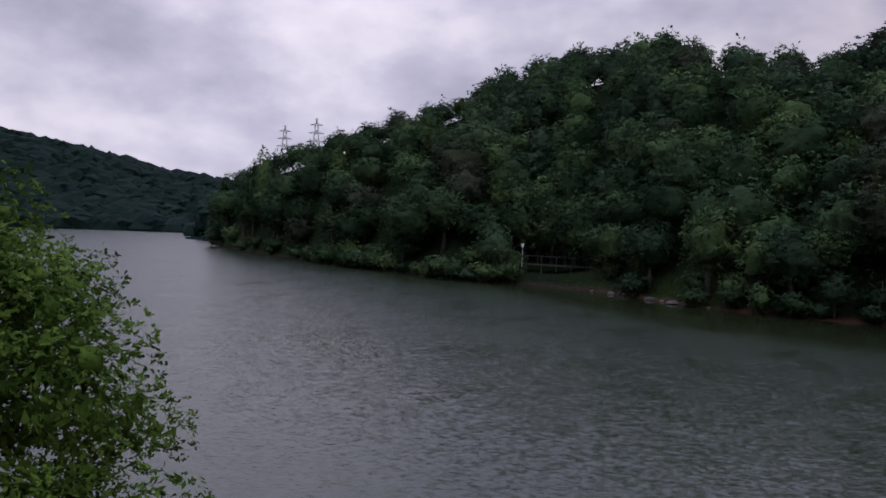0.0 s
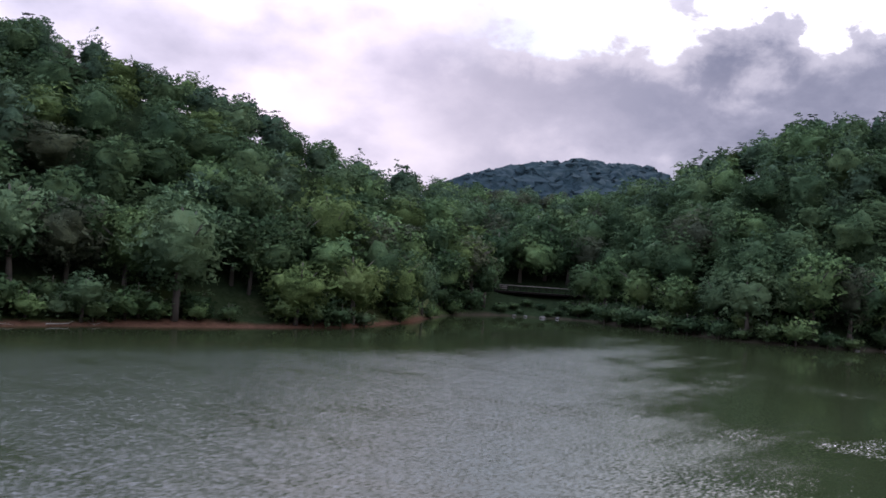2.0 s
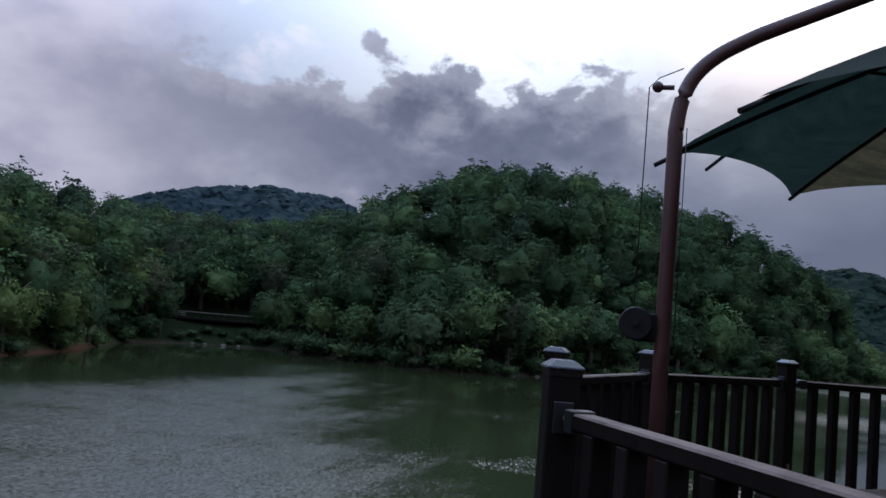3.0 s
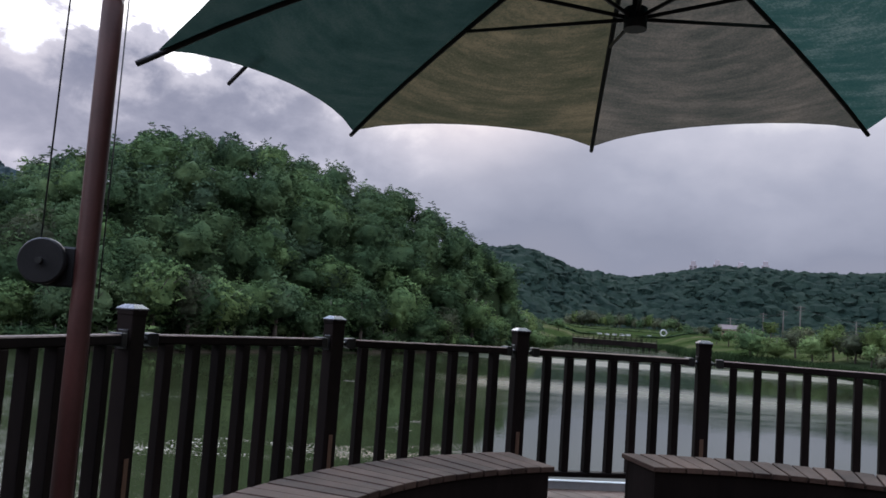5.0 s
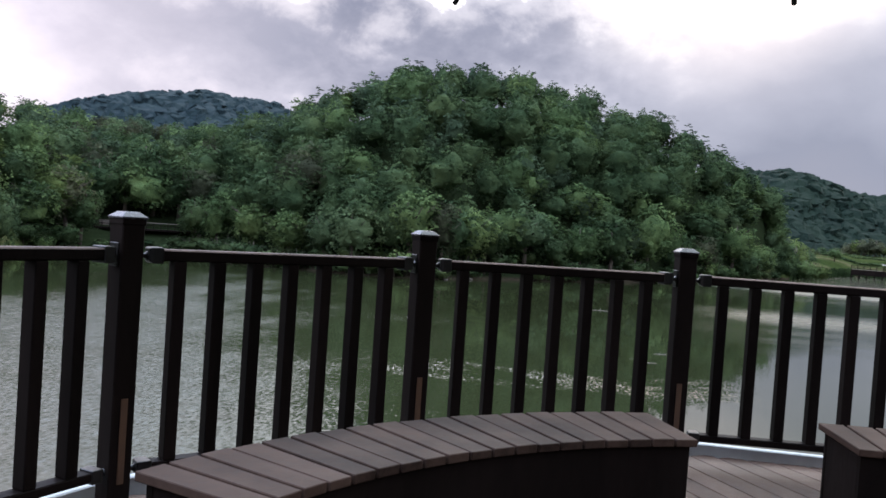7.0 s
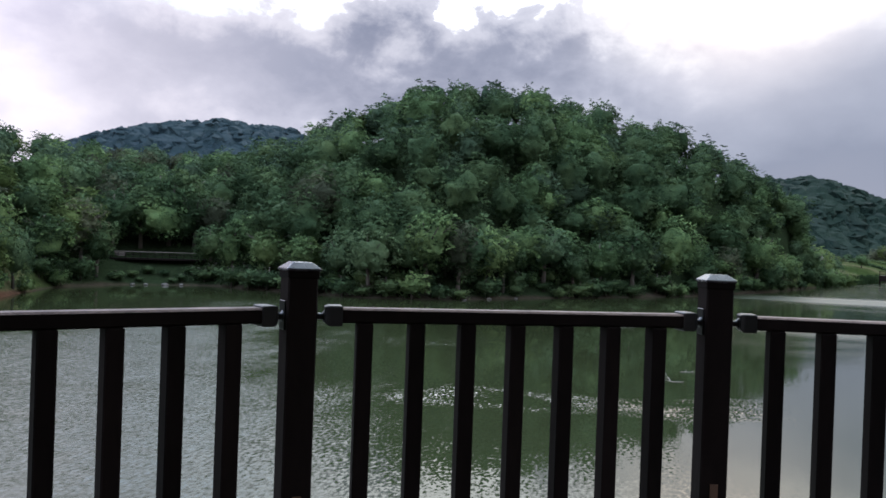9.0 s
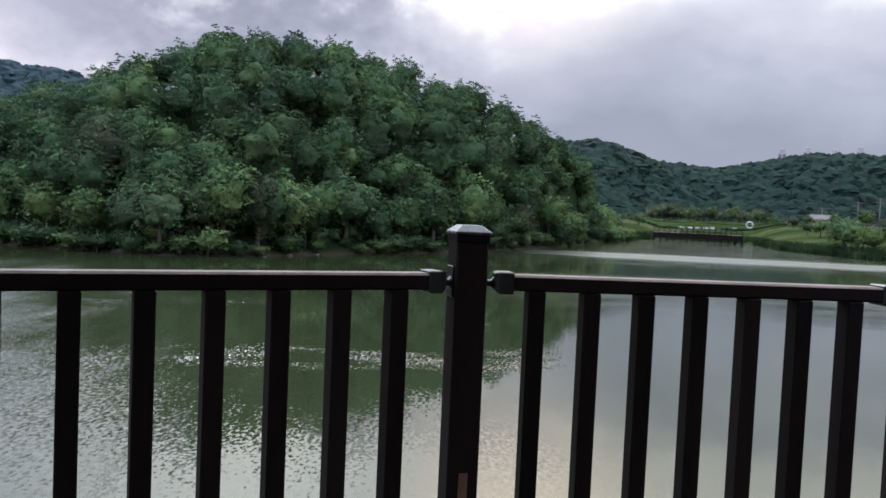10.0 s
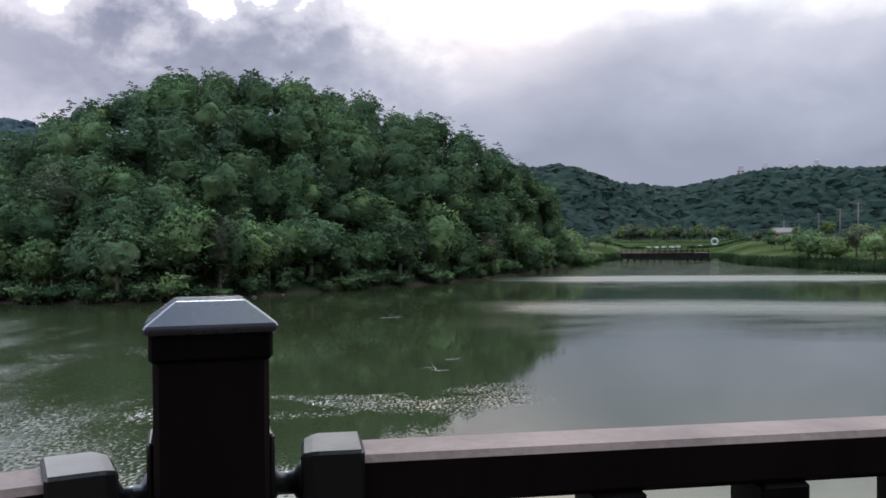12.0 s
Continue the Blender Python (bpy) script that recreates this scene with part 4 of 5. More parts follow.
def canopy_fabric(name, deep, mid, worn):
    """Canvas with paler streaks that run round the canopy."""
    m, t, p, out = material(name)
    vec = position(t)
    off = t.nodes.new("ShaderNodeVectorMath")
    off.operation = "SUBTRACT"
    off.inputs[1].default_value = (0.62, 0.27, 0.0)
    t.links.new(vec, off.inputs[0])
    sep = t.nodes.new("ShaderNodeSeparateXYZ")
    t.links.new(off.outputs[0], sep.inputs[0])
    x, y = sep.outputs["X"], sep.outputs["Y"]
    reach = maths(t, "SQRT", maths(t, "ADD", maths(t, "MULTIPLY", x, x), maths(t, "MULTIPLY", y, y)))
    round_ = t.nodes.new("ShaderNodeCombineXYZ")
    t.links.new(maths(t, "MULTIPLY", reach, 7.0), round_.inputs[0])
    t.links.new(maths(t, "MULTIPLY", maths(t, "ARCTAN2", y, x), 2.2), round_.inputs[1])
    streak = noise_of(t, round_.outputs[0], 1.6, 6.0, 0.7)
    weave = noise_of(t, vec, 70.0, 3.0, 0.6)
    big = noise_of(t, vec, 2.2, 3.0)
    f = maths(t, "ADD", maths(t, "MULTIPLY", streak, 0.55), maths(t, "ADD", maths(t, "MULTIPLY", weave, 0.25), maths(t, "MULTIPLY", big, 0.25)))
    col = ramp(t, f, ((0.40, deep), (0.52, mid), (0.64, worn)))
    t.links.new(col, p.inputs["Base Color"])
    p.inputs["Roughness"].default_value = 0.9
    p.inputs["Specular IOR Level"].default_value = 0.1
    bumped(t, p, f, 0.4, 0.006)
    tr = t.nodes.new("ShaderNodeBsdfTranslucent")
    t.links.new(col, tr.inputs["Color"])
    mx = node(t, "ShaderNodeMixShader", Fac=0.5)
    t.links.new(p.outputs[0], mx.inputs[1])
    t.links.new(tr.outputs[0], mx.inputs[2])
    t.links.new(mx.outputs[0], out.inputs[0])
    return m


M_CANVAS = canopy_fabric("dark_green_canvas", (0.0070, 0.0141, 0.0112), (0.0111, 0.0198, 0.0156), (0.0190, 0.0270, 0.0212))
# olive and grey panels: light shining through from behind put into the colour
M_CANVAS_BEIGE = canopy_fabric("backlit_olive_canvas", (0.0225, 0.0233, 0.0127), (0.0416, 0.0358, 0.0197), (0.0787, 0.0591, 0.0317))
M_CANVAS_GREY = canopy_fabric("backlit_grey_canvas", (0.0254, 0.0263, 0.0201), (0.0481, 0.0423, 0.0324), (0.0834, 0.0663, 0.0495))
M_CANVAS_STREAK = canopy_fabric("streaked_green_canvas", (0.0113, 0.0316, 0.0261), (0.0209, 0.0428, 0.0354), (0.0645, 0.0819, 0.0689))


def railing_post(m):
    t = thing("railing_post", m, "dark brown square railing post with a grey metal cap", "railing post", "posts round the deck")
    part("shaft", boxed(-0.0485, 0.0485, -0.0485, 0.0485, 0, 1.13, bevel=0.005), M_RAIL, t)
    part("collar", boxed(-0.0515, 0.0515, -0.0515, 0.0515, 1.126, 1.151, bevel=0.003), M_RAIL, t)
    bm = bmesh.new()
    rings = [[bm.verts.new((sx * w, sy * w, z)) for sx, sy in ((-1, -1), (1, -1), (1, 1), (-1, 1))] for w, z in ((0.053, 1.149), (0.0560, 1.152), (0.0557, 1.157), (0.032, 1.1755), (0.030, 1.177))]
    for a, b in zip(rings, rings[1:]):
        for k in range(4):
            bm.faces.new((a[k], a[(k + 1) % 4], b[(k + 1) % 4], b[k]))
    bm.faces.new(rings[-1])
    bm.faces.new(list(reversed(rings[0])))
    bmesh.ops.bevel(bm, geom=list(bm.edges), offset=0.0015, segments=1, affect="EDGES")
    part("cap", bm, M_CAP, t, "grey painted metal cap")
    part("bare_strip", boxed(-0.014, 0.014, -0.0525, -0.0490, 0.10, 0.44), M_PATCH, t, "bare orange-brown wood strip")
    for s in (-1, 1):
        x0, x1 = sorted((s * 0.0490, s * 0.0545))
        part("socket", boxed(x0, x1, -0.030, 0.030, 0.962, 1.055, bevel=0.002), M_BRACKET, t, "dark metal socket plate")
    part("foot_plate", boxed(-0.075, 0.075, -0.075, 0.075, 0.0, 0.012, bevel=0.003), M_BRACKET, t)
    return t


def railing_panel(m, length):
    t = thing("railing", m, "dark brown wooden railing with seven square balusters", "railing", "railings round the deck")
    e = length / 2 - 0.100
    bm = boxed(-e, e, -0.034, 0.034, 0.986, 1.034, bevel=0.006)
    rail = part("top_rail", bm, M_RAIL, t, "dark brown rail with a weathered top, coloured paler as skylit")
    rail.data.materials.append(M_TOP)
    # only the upward face takes the worn, sky-lightened colour
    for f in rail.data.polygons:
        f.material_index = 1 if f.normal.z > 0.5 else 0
    part("bottom_rail", boxed(-e, e, -0.034, 0.034, 0.130, 0.168, bevel=0.005), M_RAIL, t)
    for k in range(7):
        x = (k - 3) * 0.1714 - 0.007
        part("baluster", boxed(x - 0.0262, x + 0.0262, -0.0335, 0.0335, 0.168, 0.986, bevel=0.004), M_RAIL, t)
    for z0, z1 in ((0.976, 1.041), (0.122, 0.176)):
        for s in (-1, 1):
            # an end shoe, pinched in towards the swivel
            bm = bmesh.new()
            shape = ((e - 0.040, 0.0385, z0, z1), (e + 0.004, 0.0385, z0, z1), (e + 0.017, 0.030, z0 + 0.010, z1 - 0.004))
            rings = [[bm.verts.new((s * x, y, z)) for y, z in ((-w, lo), (w, lo), (w, hi), (-w, hi))] for x, w, lo, hi in shape]
            for a, b in zip(rings, rings[1:]):
                for k in range(4):
                    bm.faces.new((a[k], a[(k + 1) % 4], b[(k + 1) % 4], b[k]))
            bm.faces.new(rings[0])
            bm.faces.new(rings[-1])
            bmesh.ops.recalc_face_normals(bm, faces=bm.faces)
            bmesh.ops.bevel(bm, geom=list(bm.edges), offset=0.003, segments=1, affect="EDGES")
            br = part("bracket", bm, M_BRACKET, t, "dark metal end bracket")
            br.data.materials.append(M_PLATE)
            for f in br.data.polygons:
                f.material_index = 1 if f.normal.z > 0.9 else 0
            zc = (z0 + z1) / 2 - 0.004
            end = length / 2 - 0.056
            bm = tube(bmesh.new(), [(s * (e + 0.012), 0, zc), (s * (e + 0.019), 0, zc), (s * (e + 0.024), 0, zc), (s * (end - 0.006), 0, zc), (s * (end - 0.002), 0, zc), (s * (end + 0.004), 0, zc)],
                      [0.024, 0.019, 0.011, 0.011, 0.019, 0.023], 12)
            part("joint", bm, M_BRACKET, t, "round swivel joint")
    return t


def stand(h, r, z=0.0):
    """A pose on the ring, with local y pointing out."""
    p = bearing(h, r, z, RING)
    return pose(p.x, p.y, p.z, 0, 0, -h)


def build_railing():
    first = railing_post(stand(*POSTS[0]))
    for h, r in POSTS[1:]:
        copy_thing(first, stand(h, r))
    one = None
    for (ha, ra), (hb, rb) in zip(POSTS[:-2], POSTS[1:-1]):
        p, q = bearing(ha, ra, 0, RING), bearing(hb, rb, 0, RING)
        m = pose(*((p + q) / 2), 0, 0, math.degrees(math.atan2(q.y - p.y, q.x - p.x)))
        if one is None:
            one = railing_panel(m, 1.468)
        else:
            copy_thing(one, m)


def build_deck():
    deck = tagged(new("floor"), "round deck of worn grey-brown boards over the lake", "deck", kind="structure")
    width, gap = 0.145, 0.006
    turn = Euler((0, 0, radians(32))).to_matrix().to_4x4()
    k = 0
    y = -DECK_EDGE
    while y < DECK_EDGE:
        half = math.sqrt(max(0.02, DECK_EDGE ** 2 - max(abs(y), abs(y + width)) ** 2))
        for a, b in ((-half, -half * 0.05 - 0.3 * ((k % 3) - 1) * half), (-half * 0.05 - 0.3 * ((k % 3) - 1) * half + 0.004, half)):
            board = part("board", boxed(a, b, 0, width - gap, -0.03, 0.0, bevel=0.003), M_DECK, deck)
            board.matrix_basis = Matrix.Translation((RING[0], RING[1], 0)) @ turn @ Matrix.Translation((0, y, 0))
        y += width
        k += 1
    for k in range(15):
        h = 15.4 + 24 * k
        b = part("rim_beam", boxed(-0.78, 0.78, -0.05, 0.05, -0.26, -0.034), M_RAIL, deck)
        b.matrix_basis = stand(h, 3.42)
    for k in range(13):
        h = -32.4 + 24 * k
        b = part("kerb", boxed(-0.765, 0.765, -0.025, 0.025, -0.03, 0.062, bevel=0.006), M_KERB, deck, "white-painted toe board at the deck's edge")
        b.matrix_basis = stand(h, 3.625)
    for k in range(8):
        h = 20 + 45 * k
        p = bearing(h, 2.9, 0, RING)
        q = part("pile", tube(bmesh.new(), [(0, 0, -8.2), (0, 0, -0.26)], 0.13, 12), M_CONC, deck, "round concrete pile")
        q.matrix_basis = Matrix.Translation(p)
    for k in range(-2, 3):
        half = math.sqrt(3.3 ** 2 - (1.2 * k) ** 2)
        j = part("joist", boxed(-half, half, -0.06, 0.06, -0.25, -0.034), M_RAIL, deck)
        j.matrix_basis = Matrix.Translation((RING[0], RING[1], 0)) @ turn @ pose(0, 0, 0, 0, 0, 90) @ Matrix.Translation((0, 1.2 * k, 0))
    # the gangway by which one comes from the bank
    way = tagged(new("gangway"), "boarded gangway joining the round deck to the bank", "walkway", kind="structure")
    for k in range(110):
        x = -3.30 - 0.145 * (k + 1)
        top = 3.0
        low = 0.0
        if (x + 0.54) ** 2 + (0.0 + 0.63) ** 2 < 3.65 ** 2:
            low = 0.05 + math.sqrt(max(0, 3.65 ** 2 - (x + 0.54) ** 2)) - 0.63
        b = part("board", boxed(0, 0.139, low, top, -0.03, 0.0, bevel=0.003), M_DECK, way)
        b.matrix_basis = Matrix.Translation((x, 0, 0))
    for y in (0.3, 1.5, 2.7):
        part("beam", boxed(-19.2, -4.2, y - 0.06, y + 0.06, -0.25, -0.034), M_RAIL, way)
    for x in (-5.5, -9.0, -12.5):
        for y in (0.45, 2.55):
            q = part("pile", tube(bmesh.new(), [(x, y, -8.2), (x, y, -0.25)], 0.13, 12), M_CONC, way)


def arc_bench(h0, h1, planks, label):
    t = thing("bench", Matrix.Translation((RING[0], RING[1], 0)), label, "bench", "curved benches on the deck")
    r0, r1, top = 2.31, 2.78, 0.415
    step = (h1 - h0) / planks
    shrink = 0.14
    for k in range(planks):
        a, b = h0 + step * k + shrink, h0 + step * (k + 1) - shrink
        lift = 0.0015 * ((k * 7) % 3)
        bm = bmesh.new()
        lo = [bm.verts.new(bearing(h, r, top - 0.03)) for h, r in ((a, r0), (b, r0), (b, r1), (a, r1))]
        hi = [bm.verts.new(bearing(h, r, top + lift)) for h, r in ((a, r0), (b, r0), (b, r1), (a, r1))]
        bm.faces.new(hi[::-1])
        bm.faces.new(lo)
        for i in range(4):
            bm.faces.new((lo[i], hi[i], hi[(i + 1) % 4], lo[(i + 1) % 4]))
        bmesh.ops.recalc_face_normals(bm, faces=bm.faces)
        bmesh.ops.bevel(bm, geom=list(bm.edges), offset=0.003, segments=1, affect="EDGES")
        part("plank", bm, M_BENCH, t)
    for name, r, w in (("inner_skirt", r0 + 0.03, 0.025), ("outer_skirt", r1 - 0.055, 0.025)):
        bm = bmesh.new()
        n = 24
        rows = [[bm.verts.new(bearing(h0 + 0.6 + (h1 - h0 - 1.2) * k / n, rr, z)) for rr, z in ((r, 0.01), (r + w, 0.01), (r + w, top - 0.032), (r, top - 0.032))] for k in range(n + 1)]
        for a, b in zip(rows, rows[1:]):
            for i in range(4):
                bm.faces.new((a[i], a[(i + 1) % 4], b[(i + 1) % 4], b[i]))
        bm.faces.new(rows[0])
        bm.faces.new(rows[-1][::-1])
        bmesh.ops.recalc_face_normals(bm, faces=bm.faces)
        part(name, bm, M_RAIL, t, "dark brown skirting board")
    for h in (h0 + 0.9, h1 - 0.9):
        b = part("end_panel", boxed(-0.0125, 0.0125, r0 + 0.056, r1 - 0.056, 0.01, top - 0.032), M_RAIL, t)
        b.matrix_basis = pose(0, 0, 0, 0, 0, -h)
    for k in range(1, 4):
        h = h0 + (h1 - h0) * k / 4
        b = part("bearer", boxed(-0.03, 0.03, r0 + 0.06, r1 - 0.06, 0.0, top - 0.032), M_RAIL, t)
        b.matrix_basis = pose(0, 0, 0, 0, 0, -h)
    return t


def build_umbrella():
    t = thing("cantilever_umbrella", pose(0.07, 2.5, 0), "large faded green cantilever umbrella on a bent rust-brown pole", "umbrella")
    base = Vector((0.07, 2.5, 0))
    pts = [(0.07, 2.475, 0.0), (0.07, 2.475, 1.2), (0.07, 2.475, 2.22), (0.07, 2.474, 2.36), (0.074, 2.453, 2.51), (0.085, 2.395, 2.645), (0.105, 2.29, 2.755), (0.135, 2.14, 2.85), (0.165, 1.995, 2.925), (0.27, 1.44, 3.185), (0.50, 0.28, 3.71)]
    line = []
    for k in range(len(pts) - 1):
        p0, p1, p2, p3 = (Vector(pts[max(0, min(len(pts) - 1, k + e))]) for e in (-1, 0, 1, 2))
        for u in ((0.0, 0.25, 0.5, 0.75) if 1 < k < 8 else (0.0,)):
            line.append(0.5 * (2 * p1 + (p2 - p0) * u + (2 * p0 - 5 * p1 + 4 * p2 - p3) * u * u + (3 * p1 - p0 - 3 * p2 + p3) * u ** 3) if u else p1.copy())
    line.append(Vector(pts[-1]))
    bm = bmesh.new()
    tube(bm, [p - base for p in line], [0.040] * len(line), 16)
    part("pole", bm, M_RUST, t, "rust-brown bent steel pole")
    part("base_plate", boxed(-0.2, 0.2, -0.2, 0.2, 0.0, 0.015, bevel=0.003), M_RUST, t)
    for sx, sy in ((-1, -1), (1, -1), (1, 1), (-1, 1)):
        part("bolt", tube(bmesh.new(), [(sx * 0.15, sy * 0.15, 0.012), (sx * 0.15, sy * 0.15, 0.035)], 0.012, 6), M_BRACKET, t)
    # winch, pulley and cable
    box_ = part("crank_box", boxed(-0.022, 0.022, 0.03, 0.15, 1.235, 1.385, bevel=0.008), M_BLACK, t, "black winch housing")
    bm = tube(bmesh.new(), [(-0.075, 0.135, 1.325), (-0.066, 0.135, 1.325), (-0.040, 0.135, 1.325), (-0.030, 0.135, 1.325)], [0.078, 0.085, 0.085, 0.078], 28)
    part("wheel", bm, M_BLACK, box_, "black winch wheel")
    part("axle", tube(bmesh.new(), [(-0.10, 0.135, 1.325), (-0.07, 0.135, 1.325)], 0.012, 8), M_BRACKET, box_)
    bm = bmesh.new()
    bmesh.ops.create_uvsphere(bm, u_segments=14, v_segments=9, radius=0.030, matrix=Matrix.Translation((-0.01, 0.105, 2.575)))
    for f in bm.faces:
        f.smooth = True
    part("pulley", bm, M_RUST, t)
    part("pulley_stem", tube(bmesh.new(), [(0, 0.02, 2.575), (0, 0.09, 2.575)], 0.014, 8), M_RUST, t)
    part("cable", tube(bmesh.new(), [(-0.05, 0.150, 1.385), (-0.02, 0.148, 2.57), (-0.005, 0.10, 2.625), (0.006, -0.02, 2.68)], 0.0035, 5), M_BRACKET, t, "thin steel cable")
    part("second_cable", tube(bmesh.new(), [(0.0, -0.056, 1.2), (0.0, -0.056, 2.36)], 0.003, 5), M_BRACKET, t)
    for ob in t.children:
        if ob.name.split(".")[0] in ("crank_box", "pulley", "pulley_stem", "cable", "second_cable", "base_plate", "bolt"):
            ob.location.y = -0.025
    # canopy: bearing, reach and height of each tip from the middle
    mid = Vector((0.62, 0.27, 3.36))
    tips = []
    for h, r, z in ((-39, 2.42, 2.295), (4.8, 2.24, 2.42), (54, 2.26, 2.475), (101.6, 2.23, 2.595), (150, 2.25, 2.63), (195, 2.3, 2.60), (240, 2.35, 2.47), (282, 2.4, 2.32)):
        p = bearing(h, r, z, (0.67, 0.27))
        tips.append(p)
    hub = Vector((0.55, 0.28, 2.67))
    n, m = 8, 10
    for k in range(8):
        a, b = tips[k], tips[(k + 1) % 8]
        bm = bmesh.new()
        grid = []
        for i in range(n + 1):
            u = i / n
            row = []
            for j in range(m + 1):
                v = j / m
                pull = 1 - (0.12 if k == 0 else 0.05) * 4 * v * (1 - v) * u ** 2
                rim = a.lerp(b, v)
                p = mid.lerp(rim, u * pull)
                p.z += 0.03 * math.sin(math.pi * min(1, u * pull)) - 0.03 * math.sin(math.pi * v) * math.sin(math.pi * u)
                p.z -= 0.03 * u ** 8 * (abs(2 * v - 1) ** 6)
                row.append(bm.verts.new(p - base))
            grid.append(row)
        for i in range(n):
            for j in range(m):
                f = bm.faces.new((grid[i][j], grid[i][j + 1], grid[i + 1][j + 1], grid[i + 1][j]))
                f.smooth = True
        bmesh.ops.remove_doubles(bm, verts=bm.verts, dist=0.0005)
        # panels 2 and 3 take the paler canvas, coloured as if lit through
        cloth, look_ = {2: (M_CANVAS_BEIGE, "olive-beige canvas panel, light from behind put into its colour"), 3: (M_CANVAS_GREY, "grey-beige canvas panel, light from behind put into its colour"), 4: (M_CANVAS_STREAK, "dark green streaked canvas panel")}.get(k, (M_CANVAS, "dark green canvas panel"))
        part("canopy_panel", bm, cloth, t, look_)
        rib = []
        for i in range(9):
            u = 0.02 + 0.98 * i / 8
            p = mid.lerp(a, u)
            p.z += 0.03 * math.sin(math.pi * u) - 0.022 - 0.03 * u ** 8
            rib.append(p - base)
        tip_rod = (rib[-1] - rib[-2]).normalized()
        rib.append(rib[-1] + tip_rod * (0.11 if k in (0, 1) else 0.02))
        r = part("rib", tube(bmesh.new(), rib, 0.015, 6), M_BLACK, t)
        s = mid.lerp(a, 0.52)
        s.z += 0.03 * math.sin(math.pi * 0.52) - 0.03
        part("strut", tube(bmesh.new(), [hub - base, s - base], 0.010, 6), M_BLACK, r)
    part("hub", tube(bmesh.new(), [hub - base + Vector((0, 0, -0.05)), hub - base + Vector((0, 0, 0.05))], 0.055, 12), M_BLACK, t)
    part("mast", tube(bmesh.new(), [hub - base, mid - base, Vector((0.51, 0.28, 3.70)) - base], 0.018, 8), M_BLACK, t)
    bm = tube(bmesh.new(), [mid - base + Vector((0, 0, 0.02)), mid - base + Vector((0, 0, 0.08))], [0.14, 0.05], 12)
    part("vent_cap", bm, M_CANVAS, t)
    part("strap", tube(bmesh.new(), [bearing(18, 1.90, 2.56, (0.67, 0.27)) - base, bearing(22, 2.16, 2.42, (0.67, 0.27)) - base], 0.012, 5), M_BLACK, t)


build_railing()
build_deck()
arc_bench(18.0, 67.0, 19, "curved bench of weathered grey-brown planks on dark boards")
arc_bench(83.5, 132.5, 19, "curved bench of weathered grey-brown planks on dark boards")
build_umbrella()


# ---- the tree beside the landing ----
def near_tree():
    base = Vector((-11.35, 9.6, -4.6))
    t = thing("tree", Matrix.Translation(base), "bushy broad-leaved tree with yellow-green leaves beside the landing", "tree")
    rng = np.random.default_rng(77)
    n = 120
    d = rng.normal(size=(n, 3))
    d /= np.linalg.norm(d, axis=1)[:, None]
    cen = d * (rng.uniform(0.25, 1.0, n) ** 0.45)[:, None] * np.array([2.95, 2.95, 2.85]) + np.array([0, 0, 3.3])
    cen[:, :2] *= (1.0 - 0.42 * np.clip((cen[:, 2] - 3.0) / 3.0, 0, 1))[:, None]
    rad = rng.uniform(0.35, 0.68, n)
    v, f, nn = leaf_cards(rng, cen, rad, 0.9, 66000, 0.039, 0.2)
    v2, f2, n2 = leaf_cards(rng, cen * np.array([0.85, 0.85, 0.88]) + np.array([0, 0, 0.4]), rad, 0.9, 15000, 0.075, 0.0)
    v, f, nn = join([(v, f, nn), (v2, f2, n2), cores(rng, cen, rad, 0.9, 2, 0.20)])
    quads_object("crown", v, f, M_NEAR, t, nn)
    bm = bmesh.new()
    tube(bm, [(0, 0, -0.5), (0.05, 0, 1.2), (0.1, 0.1, 2.6), (0.0, 0.1, 4.2)], [0.20, 0.16, 0.12, 0.05], 10)
    part("trunk", bm, M_BARK, t)
    for k in range(9):
        a, z = k * 2.4, 1.2 + 0.28 * k
        l = 2.3 - 0.12 * k
        part("branch", tube(bmesh.new(), [(0.08, 0.05, z), (math.cos(a) * l * 0.5, math.sin(a) * l * 0.5, z + 0.5), (math.cos(a) * l, math.sin(a) * l, z + 1.3)], [0.06, 0.04, 0.012], 6), M_BARK, t)


near_tree()


# ---- across the water ----
def local(h, d, z):
    """A pose at a bearing and distance, with local y pointing away from the landing."""
    p = bearing(h + NORTH, d, z, HUB)
    return pose(p.x, p.y, p.z, 0, 0, -(h + NORTH))


M_OLDWOOD = surface("weathered_boardwalk_timber", (0.0250, 0.0200, 0.0160), (0.0600, 0.0490, 0.0400), 5.0, rough=0.8, stretch=(1, 1, 0.3), bump=0.3, depth=0.004)
M_ROCK = surface("pale_shore_rock", (0.055, 0.048, 0.043), (0.140, 0.122, 0.110), 2.5, rough=0.9, bump=0.8, depth=0.03)


